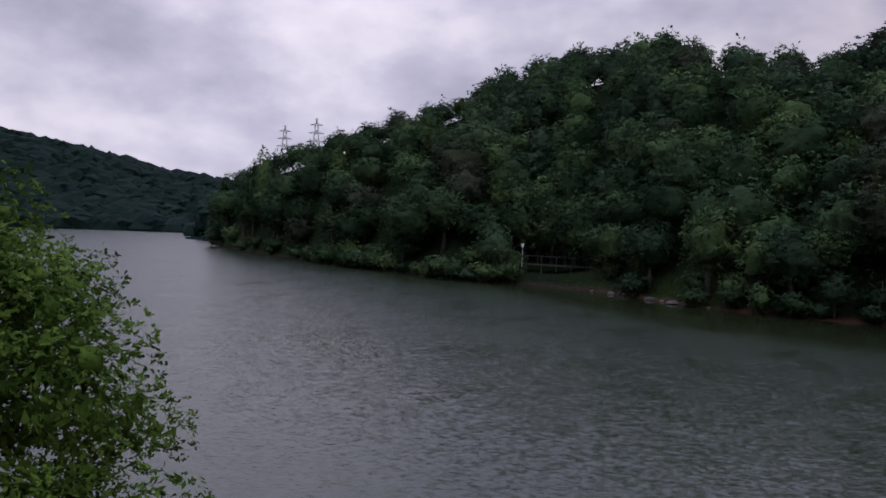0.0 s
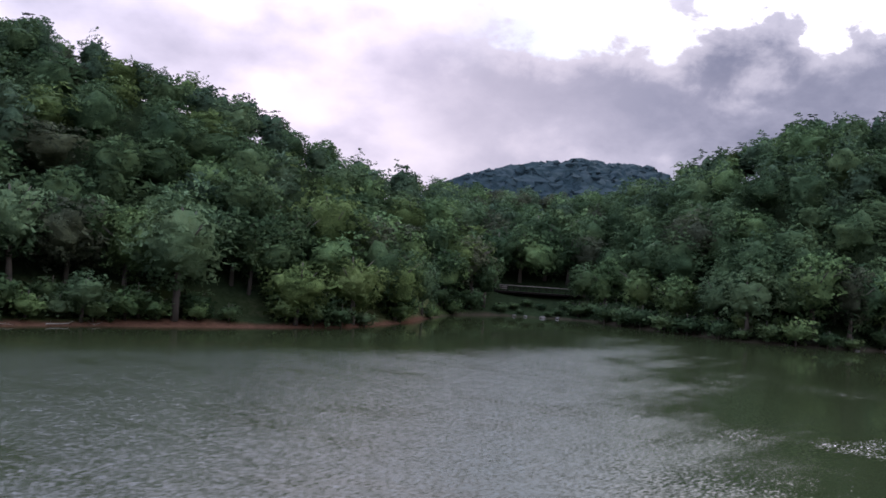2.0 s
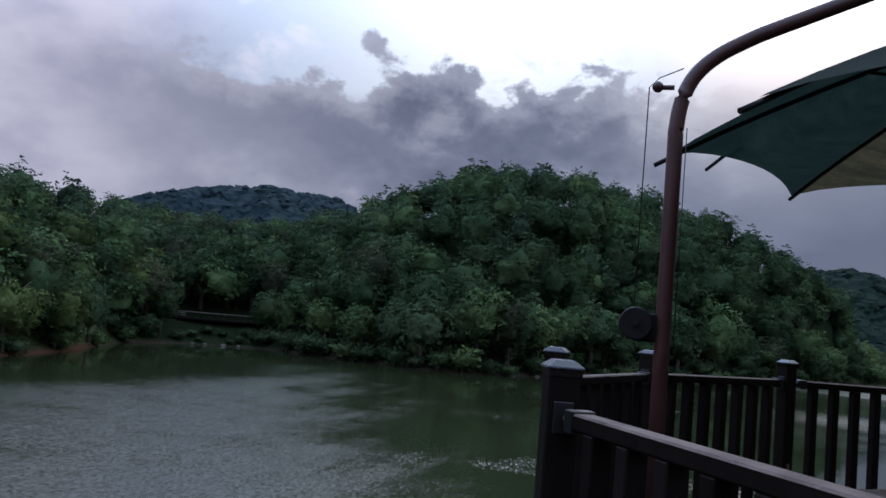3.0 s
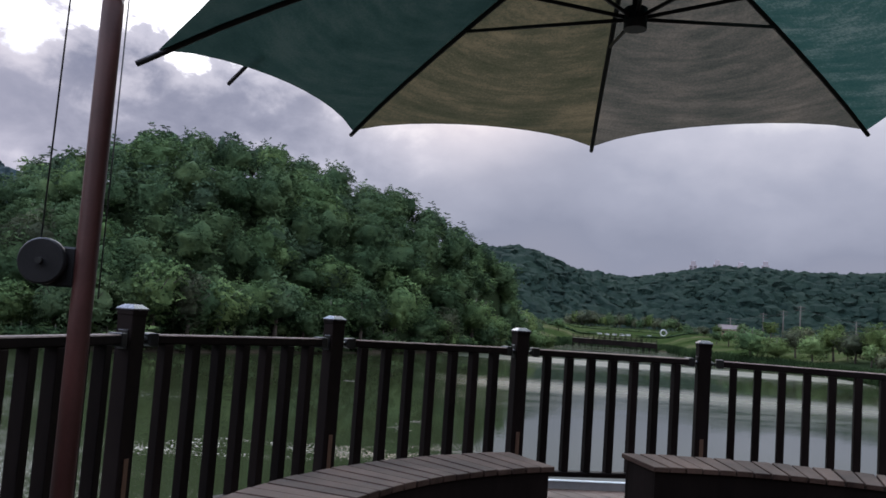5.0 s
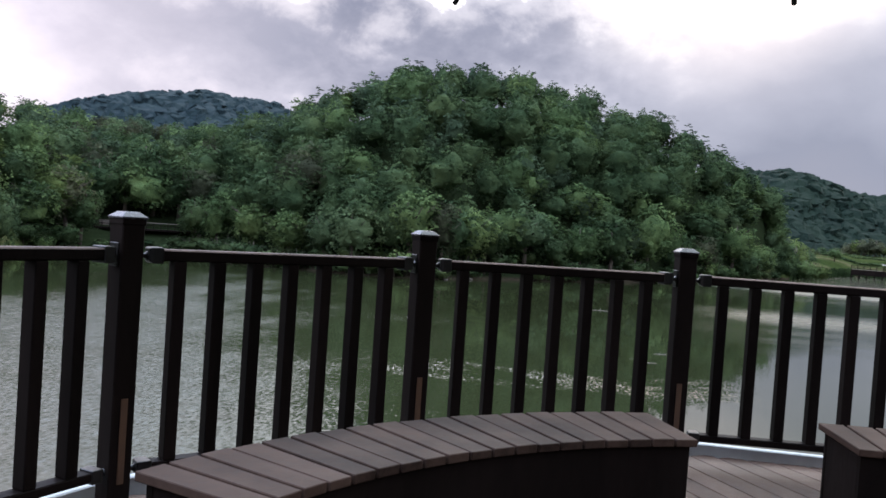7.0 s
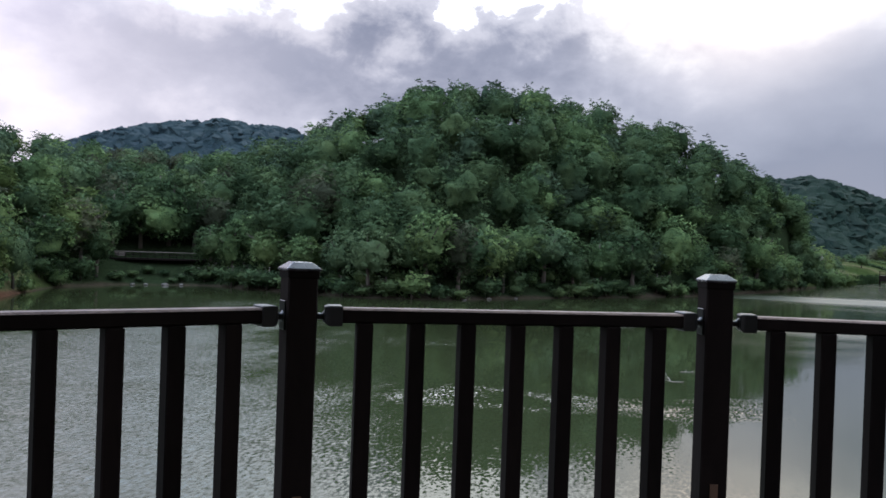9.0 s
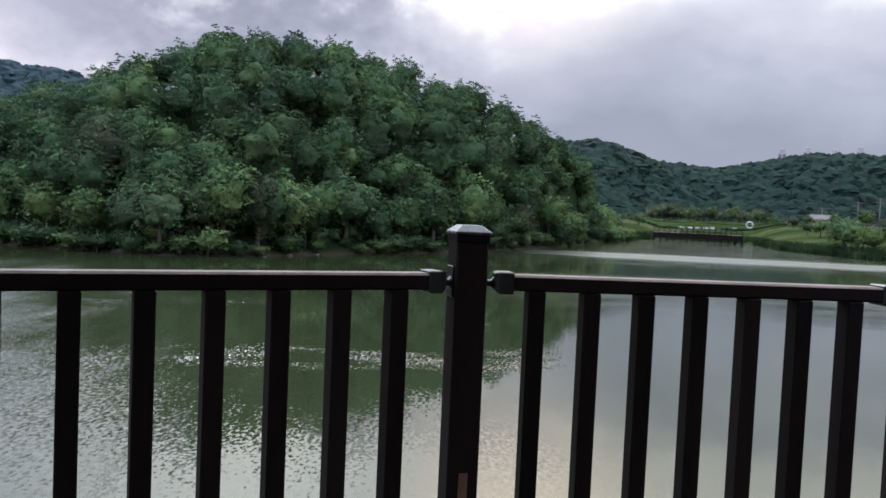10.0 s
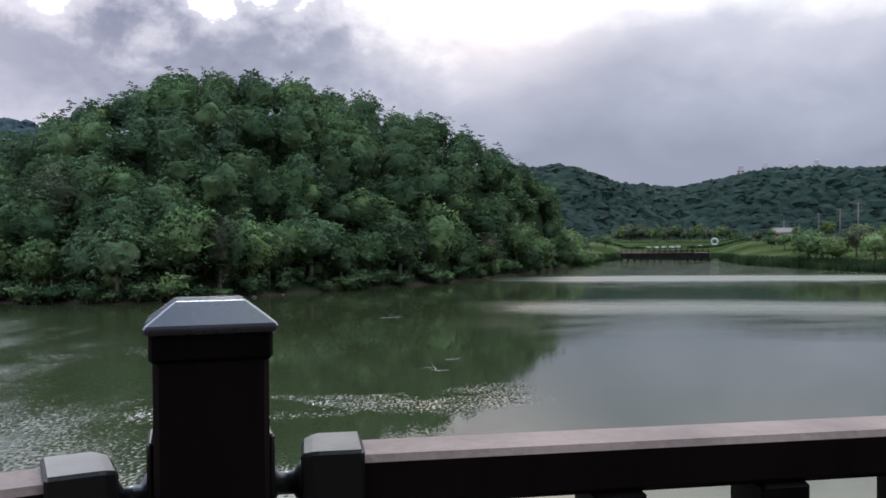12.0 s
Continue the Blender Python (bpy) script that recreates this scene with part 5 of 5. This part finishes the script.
def boardwalk():
    t = thing("boardwalk", local(-4.8, 101, 0), "dark brown boardwalk with a post railing along the wooded shore", "boardwalk")
    y = lambda x: -0.22 * x
    top = -3.4
    for k in range(9):
        x = -7.2 + 1.8 * k
        part("post", boxed(x - 0.05, x + 0.05, y(x) - 0.05, y(x) + 0.05, top - 1.6, top + 1.12), M_OLDWOOD, t)
        for j in range(5):
            xx = x + 0.3 * (j + 1)
            if k < 8:
                part("slat", boxed(xx - 0.02, xx + 0.02, y(xx) - 0.02, y(xx) + 0.02, top + 0.1, top + 1.0), M_RAIL, t)
    for z0, z1 in ((1.0, 1.08), (0.06, 0.12)):
        for k in range(8):
            x = -7.2 + 1.8 * k
            bm = tube(bmesh.new(), [(x, y(x), top + (z0 + z1) / 2), (x + 1.8, y(x + 1.8), top + (z0 + z1) / 2)], 0.04, 4)
            part("rail", bm, M_OLDWOOD, t)
    for k in range(8):
        x = -7.2 + 1.8 * k
        bm = boxed(x, x + 1.79, 0, 1.6, top - 0.12, top, bevel=0.01)
        for v in bm.verts:
            v.co.y += y(v.co.x)
        part("decking", bm, M_OLDWOOD, t)


def park_lamp():
    z = -3.75
    t = thing("street_lamp", local(-8.15, 101.5, z), "white park lamp with a lantern head beside the boardwalk", "lamp")
    part("pole", tube(bmesh.new(), [(0, 0, -0.9), (0, 0, 0.3), (0, 0, 0.32), (0, 0, 2.35)], [0.07, 0.07, 0.032, 0.028], 8), M_CONC, t)
    part("lantern", tube(bmesh.new(), [(0, 0, 2.35), (0, 0, 2.42), (0, 0, 2.86)], [0.06, 0.14, 0.22], 6), M_WHITE, t)
    part("roof", tube(bmesh.new(), [(0, 0, 2.87), (0, 0, 2.92), (0, 0, 3.05)], [0.27, 0.25, 0.03], 6), M_BLACK, t)


def footbridge():
    t = thing("footbridge", local(59.3, 127, 0), "dark timber footbridge with a low railing among the trees", "bridge")
    part("slab", boxed(-7.0, 7.0, -1.0, 1.2, -2.45, -2.2, bevel=0.02), M_RAIL, t)
    for s in (-1, 1):
        part("abutment", boxed(s * 7.0 - 0.6, s * 7.0 + 0.6, -0.9, 1.1, -6.0, -2.56), M_CONC, t)
    for k in range(15):
        x = -6.9 + 13.8 * k / 14
        part("post", boxed(x - 0.05, x + 0.05, -0.95, -0.85, -2.2, -1.35), M_RAIL, t)
    for z, mt in ((-1.35, M_PLATE), (-1.75, M_RAIL)):
        part("rail", boxed(-7, 7, -0.96, -0.86, z, z + 0.09), mt, t)
    part("parapet", boxed(-6.6, -5.0, -0.93, -0.88, -1.95, -1.45), M_PLATE, t, "pale board on the railing")


def pier():
    t = thing("pier", local(108.0, 262, 0), "dark brown timber pier standing on piles in the lake", "pier")
    for k in range(14):
        x = -12.6 + 1.95 * k
        for y in (-2.5, 2.0):
            part("pile", boxed(x - 0.12, x + 0.12, y - 0.12, y + 0.12, -7.2, -3.15), M_RAIL, t)
    for k in range(13):
        x = -12.7 + 1.95 * k
        part("decking", boxed(x, x + 1.94, -2.7, 2.2, -3.15, -2.9), M_DECK, t)
        part("skirt", boxed(x, x + 1.94, -2.78, -2.71, -4.5, -2.9), M_RAIL, t)
    for k in range(17):
        x = -12.6 + 25.3 * k / 16
        part("post", boxed(x - 0.09, x + 0.09, -2.69, -2.51, -2.9, -1.75), M_RAIL, t)
    for z in (-1.8, -2.2, -2.6):
        part("rail", boxed(-12.7, 12.7, -2.66, -2.54, z, z + 0.11), M_RAIL, t)
    # raised middle part
    part("upper_deck", boxed(-4.5, 8.5, -1.5, 2.0, -2.35, -2.1), M_RAIL, t)
    for k in range(9):
        x = -4.4 + 12.8 * k / 8
        part("upper_post", boxed(x - 0.09, x + 0.09, -1.5, -1.32, -2.9, -0.85), M_RAIL, t)
    for z in (-0.95, -1.5):
        part("upper_rail", boxed(-4.5, 8.5, -1.47, -1.35, z, z + 0.11), M_RAIL, t)


def ring_sculpture():
    h, d = 111.2, 330
    z = ground_at(h, d)
    t = thing("ring_sculpture", local(h, d, z), "white ring-shaped sculpture standing on the meadow", "sculpture")
    pts = [(1.15 * math.sin(a), 0, 1.45 + 1.15 * math.cos(a)) for a in (2 * math.pi * k / 20 for k in range(21))]
    part("ring", tube(bmesh.new(), pts, 0.26, 8), M_OFFWHITE, t)
    part("plinth", boxed(-0.7, 0.7, -0.4, 0.4, -0.3, 0.2, bevel=0.03), M_CONC, t)


def hut(h, d, w, ht, wall, roof, label):
    z = ground_at(h, d)
    t = thing("hut", local(h, d, z), label, "hut")
    part("wall", boxed(-w / 2, w / 2, 0, w * 0.7, -0.3, ht, bevel=0.02), wall, t)
    bm = bmesh.new()
    o = w * 0.08
    vs = [bm.verts.new(v) for v in ((-w / 2 - o, -o, ht), (w / 2 + o, -o, ht), (w / 2 + o, w * 0.7 + o, ht), (-w / 2 - o, w * 0.7 + o, ht), (-w / 2 - o, w * 0.35, ht + w * 0.28), (w / 2 + o, w * 0.35, ht + w * 0.28))]
    for f in ((0, 1, 5, 4), (2, 3, 4, 5), (0, 4, 3), (1, 2, 5), (3, 2, 1, 0)):
        bm.faces.new([vs[i] for i in f])
    part("roof", bm, roof, t)
    part("door", boxed(-0.45, 0.45, -0.05, -0.002, 0, 2.0), M_RUST, t)
    for x in (-w * 0.3, w * 0.3):
        part("window", boxed(x - 0.4, x + 0.4, -0.05, -0.002, 1.0, 1.8), M_BLACK, t)


def planters():
    first = None
    for h, d in ((107.0, 322), (107.5, 322), (108.0, 323), (108.5, 323), (108.9, 324), (110.3, 326)):
        m = local(h, d, ground_at(h, d))
        if first is None:
            first = thing("planter", m, "white box planter on the meadow", "planter", "planters on the meadow")
            part("box", boxed(-0.9, 0.9, -0.4, 0.4, -0.2, 0.5, bevel=0.04), M_OFFWHITE, first)
            part("soil", boxed(-0.8, 0.8, -0.3, 0.3, 0.502, 0.56), M_BARK, first)
        else:
            copy_thing(first, m)


def utility_pole(h, d, ht):
    z = ground_at(h, d)
    t = thing("utility_pole", local(h, d, z), "grey concrete utility pole with crossarms", "utility pole", "utility poles beyond the meadow")
    part("shaft", tube(bmesh.new(), [(0, 0, -1), (0, 0, ht)], [0.28, 0.18], 8), M_BARK, t)
    for zz in (ht - 0.6, ht - 1.8):
        part("crossarm", boxed(-1.6, 1.6, -0.1, 0.1, zz, zz + 0.18), M_BARK, t)
    return bearing(h + NORTH, d, z + ht - 0.4, HUB)


def pylon(h, d, base, ht):
    t = thing("pylon", local(h, d, base), "tall grey lattice power pylon beyond the hill", "pylon", "pylons beyond the hill")
    w = lambda z: 4.0 * (1 - z / ht) + 0.7 * z / ht
    for sx, sy in ((-1, -1), (1, -1), (1, 1), (-1, 1)):
        part("leg", tube(bmesh.new(), [(sx * w(0), sy * w(0), 0), (sx * w(ht * 0.6), sy * w(ht * 0.6), ht * 0.6), (sx * 0.15, sy * 0.15, ht)], 0.22, 4), M_CONC, t)
    n = 9
    for k in range(n):
        a, b = ht * k / n, ht * (k + 1) / n
        for y in (-1, 1):
            part("brace", tube(bmesh.new(), [(-w(a), y * w(a), a), (w(b), y * w(b), b)], 0.13, 4), M_CONC, t)
            part("brace", tube(bmesh.new(), [(w(a), y * w(a), a), (-w(b), y * w(b), b)], 0.13, 4), M_CONC, t)
    for f, l in ((0.72, 4.6), (0.82, 4.0), (0.92, 3.2)):
        z = ht * f
        part("arm", tube(bmesh.new(), [(-l, 0, z), (0, 0, z + 0.9), (l, 0, z)], 0.18, 4), M_CONC, t)
        part("arm_tie", tube(bmesh.new(), [(-l, 0, z), (l, 0, z)], 0.16, 4), M_CONC, t)


def apartment_tower(h, d, w, top):
    t = thing("apartment_tower", local(h, d, 0), "far greyish pink apartment tower behind the wooded ridge", "apartment building", "apartment towers on the skyline")
    part("wall", boxed(-w / 2, w / 2, 0, w, -5, top - 6, bevel=0.3), M_PINK, t)
    part("roof", boxed(-w * 0.32, w * 0.32, w * 0.15, w * 0.85, top - 6, top, bevel=0.5), M_PINK, t)
    for k in range(8):
        z = top - 10 - 3.0 * k
        for x in (-0.25, 0.25):
            part("window", boxed(x * w - w * 0.14, x * w + w * 0.14, -0.12, -0.004, z, z + 1.6), M_BLACK, t)


M_PINK = surface("pale_pink_plaster", (0.1920, 0.1640, 0.1680), (0.2720, 0.2378, 0.2436), 0.05, rough=0.8, bump=0.1)
M_PINKROOF = surface("pale_pink_roof", (0.0540, 0.0357, 0.0335), (0.0900, 0.0625, 0.0580), 0.6, rough=0.7, bump=0.1)
M_BROWNWALL = surface("brown_wall", (0.16, 0.10, 0.07), (0.28, 0.19, 0.14), 0.6, rough=0.8, bump=0.1)

boardwalk()
park_lamp()
footbridge()
pier()
ring_sculpture()
hut(101.4, 226, 4.6, 2.4, M_PINK, M_PINKROOF, "small pale pink hut with a pink roof among bushes")
hut(115.3, 318, 6.0, 2.4, M_BROWNWALL, M_PINKROOF, "brown hut with a dull pink roof at the meadow's edge")
planters()
ends = [utility_pole(h, d, ht) for h, d, ht in ((115.4, 372, 12.0), (117.4, 352, 12.5), (118.6, 345, 13.0), (119.6, 338, 14.0), (122.8, 345, 13.5))]
for k, (a, b) in enumerate(zip(ends, ends[1:])):
    m = a.lerp(b, 0.5) + Vector((0, 0, -1.2))
    tagged(part("power_line", tube(bmesh.new(), [a, a.lerp(m, 0.5) + Vector((0, 0, -0.25)), m, b.lerp(m, 0.5) + Vector((0, 0, -0.25)), b], 0.05, 4), M_BLACK), "thin black power line strung between utility poles", "power line", "power lines beyond the meadow")
pylon(-24.2, 470, 10, 42)
pylon(-22.1, 430, 10, 42)
for h, top in ((112.9, 108), (114.4, 111), (115.9, 109), (117.4, 112)):
    apartment_tower(h, 1280, 11, top)


# ---- plants of the eastern shore ----
def eastern_plants():
    rng = random.Random(3)
    # hedges and young trees along the far edge of the meadow
    h = 102.5
    while h < 127:
        d = 372 + rng.uniform(-8, 8) + (h - 102) * 0.6
        mat, tint = rng.choice(((M_YELLOW, "yellow-green"), (M_DARK, "dark green"), (M_OLIVE, "olive-brown"), (M_OLIVE, "olive-brown")))
        tree(h, d, rng.uniform(6.5, 9.5), "bush", mat, "rounded {} tree at the far edge of the meadow".format(tint), rng.uniform(0.55, 0.85), group="trees beyond the meadow")
        h += rng.uniform(0.20, 0.42)
    for h, d, ht, kind, mat, tint in ((116.7, 212, 9.2, "willow", M_LEAF, "fresh green"), (118.2, 206, 6.6, "willow", M_YELLOW, "yellow-green"), (101.9, 234, 9.0, "willow", M_YELLOW, "yellow-green"), (102.6, 242, 7.0, "willow", M_PALE, "grey-green"), (101.2, 214, 6.0, "willow", M_PALE, "grey-green"), (100.6, 202, 6.5, "willow", M_LEAF, "fresh green"), (119.4, 218, 8.0, "round", M_OLIVE, "olive-brown"),
                                      (120.4, 206, 7.5, "willow", M_LEAF, "fresh green"), (121.6, 208, 9.0, "round", M_YELLOW, "yellow-green"), (122.8, 200, 8.0, "willow", M_OLIVE, "olive-brown"),
                                      (124.0, 196, 9.0, "round", M_YELLOW, "yellow-green"), (125.2, 190, 9.0, "willow", M_LEAF, "fresh green"), (126.5, 185, 9.5, "round", M_YELLOW, "yellow-green"),
                                      (103.4, 236, 6.0, "willow", M_YELLOW, "yellow-green"), (102.6, 220, 7.5, "willow", M_LEAF, "fresh green"), (104.2, 300, 5.0, "willow", M_LEAF, "fresh green"),
                                      (113.8, 300, 4.5, "willow", M_OLIVE, "olive-brown"), (114.6, 305, 5.0, "willow", M_YELLOW, "yellow-green"), (116.2, 290, 4.5, "willow", M_OLIVE, "olive-brown")):
        tree(h, d, ht * 1.15, kind, mat, "rounded {} tree by the meadow".format(tint), 1.1, group="trees by the meadow")
    for k in range(34):
        h = rng.uniform(114.5, 129)
        d = rng.uniform(table(SHORE, h, 1) + 8, 330)
        mat, tint = rng.choice(((M_YELLOW, "yellow-green"), (M_LEAF, "fresh green"), (M_OLIVE, "olive-brown"), (M_DARK, "dark green")))
        tree(h, d, rng.uniform(4.0, 8.0), "young", mat, "rounded {} tree by the meadow".format(tint), rng.uniform(0.9, 1.3), group="trees by the meadow")
    # clipped hedges on the meadow
    for h0, h1, d in ((103.5, 106.8, 318), (109.6, 113.4, 318), (104.5, 113.0, 345)):
        r2 = np.random.default_rng(int(d))
        pts = np.array([tuple(place(h0 + (h1 - h0) * k / 60, d, 0.45)) for k in range(61)])
        chunks = [cores(r2, pts, np.full(61, 0.55), 0.9), leaf_cards(r2, pts, np.full(61, 0.7), 0.9, 1800, 0.22)]
        v, f, nn = join(chunks)
        tagged(quads_object("hedge", v, f, M_DARK, None, nn), "low clipped green hedge across the meadow", "hedge", "hedges on the meadow")
    # reeds at the water's edge
    r3 = np.random.default_rng(9)
    n = 16000
    hs = r3.uniform(101.8, 127.5, n)
    off = r3.uniform(-1.5, 7.0, n)
    pos = np.array([tuple(place(float(h), table(SHORE, float(h), 1) + float(o))) for h, o in zip(hs, off)])
    pos[:, 2] = np.maximum(pos[:, 2], WATER) - 0.1
    a = r3.uniform(0, 6.28, n)
    side = np.stack([np.cos(a), np.sin(a), np.zeros(n)], 1) * r3.uniform(0.10, 0.22, n)[:, None]
    up = np.stack([r3.normal(size=n) * 0.2, r3.normal(size=n) * 0.2, r3.uniform(0.9, 2.0, n)], 1)
    quad = np.stack([pos - side, pos + side, pos + side * 0.5 + up * 0.85, pos - side * 0.2 + up], 1).reshape(-1, 3)
    tagged(quads_object("reeds", quad, np.arange(4 * n).reshape(-1, 4), M_REED), "green reeds at the water's edge", "reeds", kind="stuff")


eastern_plants()


# ---- driftwood and brush ----
def driftwood(p, length, turn, label, bend=0.15):
    t = thing("driftwood", Matrix.Translation(p) @ Euler((0, 0, radians(turn))).to_matrix().to_4x4(), label, "driftwood")
    pts = [(length * (k / 6 - 0.5), bend * length * math.sin(k * 1.1), 0.03 + 0.02 * math.sin(k * 2.0)) for k in range(7)]
    part("stem", tube(bmesh.new(), pts, [0.012, 0.02, 0.022, 0.02, 0.018, 0.012, 0.006] if length < 2.4 else [0.03, 0.05, 0.055, 0.05, 0.045, 0.03, 0.01], 6), M_DRIFT, t)
    for k in range(2):
        q = Vector(pts[2 + 2 * k])
        part("twig", tube(bmesh.new(), [q, q + Vector((0.12 * length, (0.12 - 0.2 * k) * length, 0.05 * length)), q + Vector((0.2 * length, (0.2 - 0.35 * k) * length, 0.12 * length))], [0.014, 0.010, 0.004], 5), M_DRIFT, t)


M_DRIFT = surface("bleached_driftwood", (0.09, 0.075, 0.06), (0.20, 0.18, 0.15), 6.0, rough=0.8, bump=0.4, depth=0.005)
M_BRUSH = foliage("dead_brown_brush", (0.090, 0.048, 0.034), (0.150, 0.085, 0.060), (0.220, 0.135, 0.095), patch=0.8)
for h, off, l, turn, lift in ((27.0, 0.2, 2.6, 20, 0.15), (29.2, 0.3, 2.0, 60, 0.15), (7.6, -0.1, 1.6, 80, 0.3), (-20.5, -0.2, 1.4, 30, 0.1), (24.0, 0.3, 1.2, -40, 0.15)):
    q = bearing(h + NORTH, table(SHORE, h, 1) + off, WATER + lift, HUB)
    driftwood(q, l, turn, "bleached bare branch washed up on the muddy bank")
driftwood(Vector((76.0, 1.4, WATER - 0.02)), 2.2, -75, "thin pale branch floating on the still water", 0.02)
driftwood(Vector((46.0, -1.4, WATER - 0.02)), 1.7, 60, "curved pale twig floating on the still water", 0.3)
driftwood(Vector((49.5, -2.6, WATER - 0.02)), 1.0, -70, "short pale twig floating on the still water", 0.05)


def rock(h, off, size, seed):
    rng = np.random.default_rng(seed)
    base, idx = BALLS[4]
    cuts = unit(rng.normal(size=(9, 3)))
    far = rng.uniform(0.62, 0.95, 9)
    scale = np.min(np.where(base @ cuts.T > 0.05, far / np.maximum(base @ cuts.T, 0.05), 9.0), axis=1)
    v = base * np.minimum(scale, 1.05)[:, None] * size * np.array([1.3, 0.9, 0.55]) * rng.uniform(0.85, 1.15, 3)
    h2 = rng.uniform(0, 6.28)
    q = place(h, table(SHORE, h, 1) + off)
    ob = mesh_object("rock", [Vector((x * math.cos(h2) - y * math.sin(h2), x * math.sin(h2) + y * math.cos(h2), z)) + Vector((0, 0, size * 0.2)) for x, y, z in v], [tuple(int(k) for k in f) for f in idx], M_ROCK)
    ob.location = Vector((q.x, q.y, max(q.z, WATER)))
    tagged(ob, "pale weathered rock lying at the water's edge", "rock", "rocks along the shore")


for k, (h, off, size) in enumerate(((-3.4, 0.3, 0.45), (-2.2, 0.2, 0.6), (-1.4, 0.5, 0.4), (0.3, 0.2, 0.7), (1.1, 0.4, 0.45), (1.8, 0.1, 0.8), (2.6, 0.4, 0.5), (4.0, 0.2, 0.4), (57.6, 0.3, 0.6), (58.4, 0.5, 0.5), (59.6, 0.3, 0.8), (60.6, 0.4, 0.5), (79.5, 0.2, 0.5), (81.2, 0.3, 0.6), (83.0, 0.2, 0.45))):
    rock(h, off, size * 0.6, 300 + k)


def brush(h, off, w, ht):
    rng = np.random.default_rng(int(h * 10))
    n = 700
    u = rng.normal(size=(n, 3)) * np.array([w * 0.35, 0.5, ht * 0.25])
    p = np.array(tuple(place(h, table(SHORE, h, 1) + off))) + u + np.array([0, 0, ht * 0.35])
    d = rng.normal(size=(n, 3)) + np.array([0, 0, 0.6])
    d /= np.linalg.norm(d, axis=1)[:, None]
    s = np.cross(d, rng.normal(size=(n, 3)))
    s /= np.linalg.norm(s, axis=1)[:, None]
    l = rng.uniform(0.2, 0.5, n)[:, None]
    quad = np.stack([p - s * 0.015, p + s * 0.015, p + d * l + s * 0.008, p + d * l - s * 0.008], 1).reshape(-1, 3)
    tagged(quads_object("brushwood", quad, np.arange(4 * n).reshape(-1, 4), M_BRUSH), "heap of dead red-brown brushwood on the bank", "brushwood", kind="stuff")


brush(19.5, 0.8, 3.6, 1.6)
brush(18.0, 0.6, 2.0, 1.0)
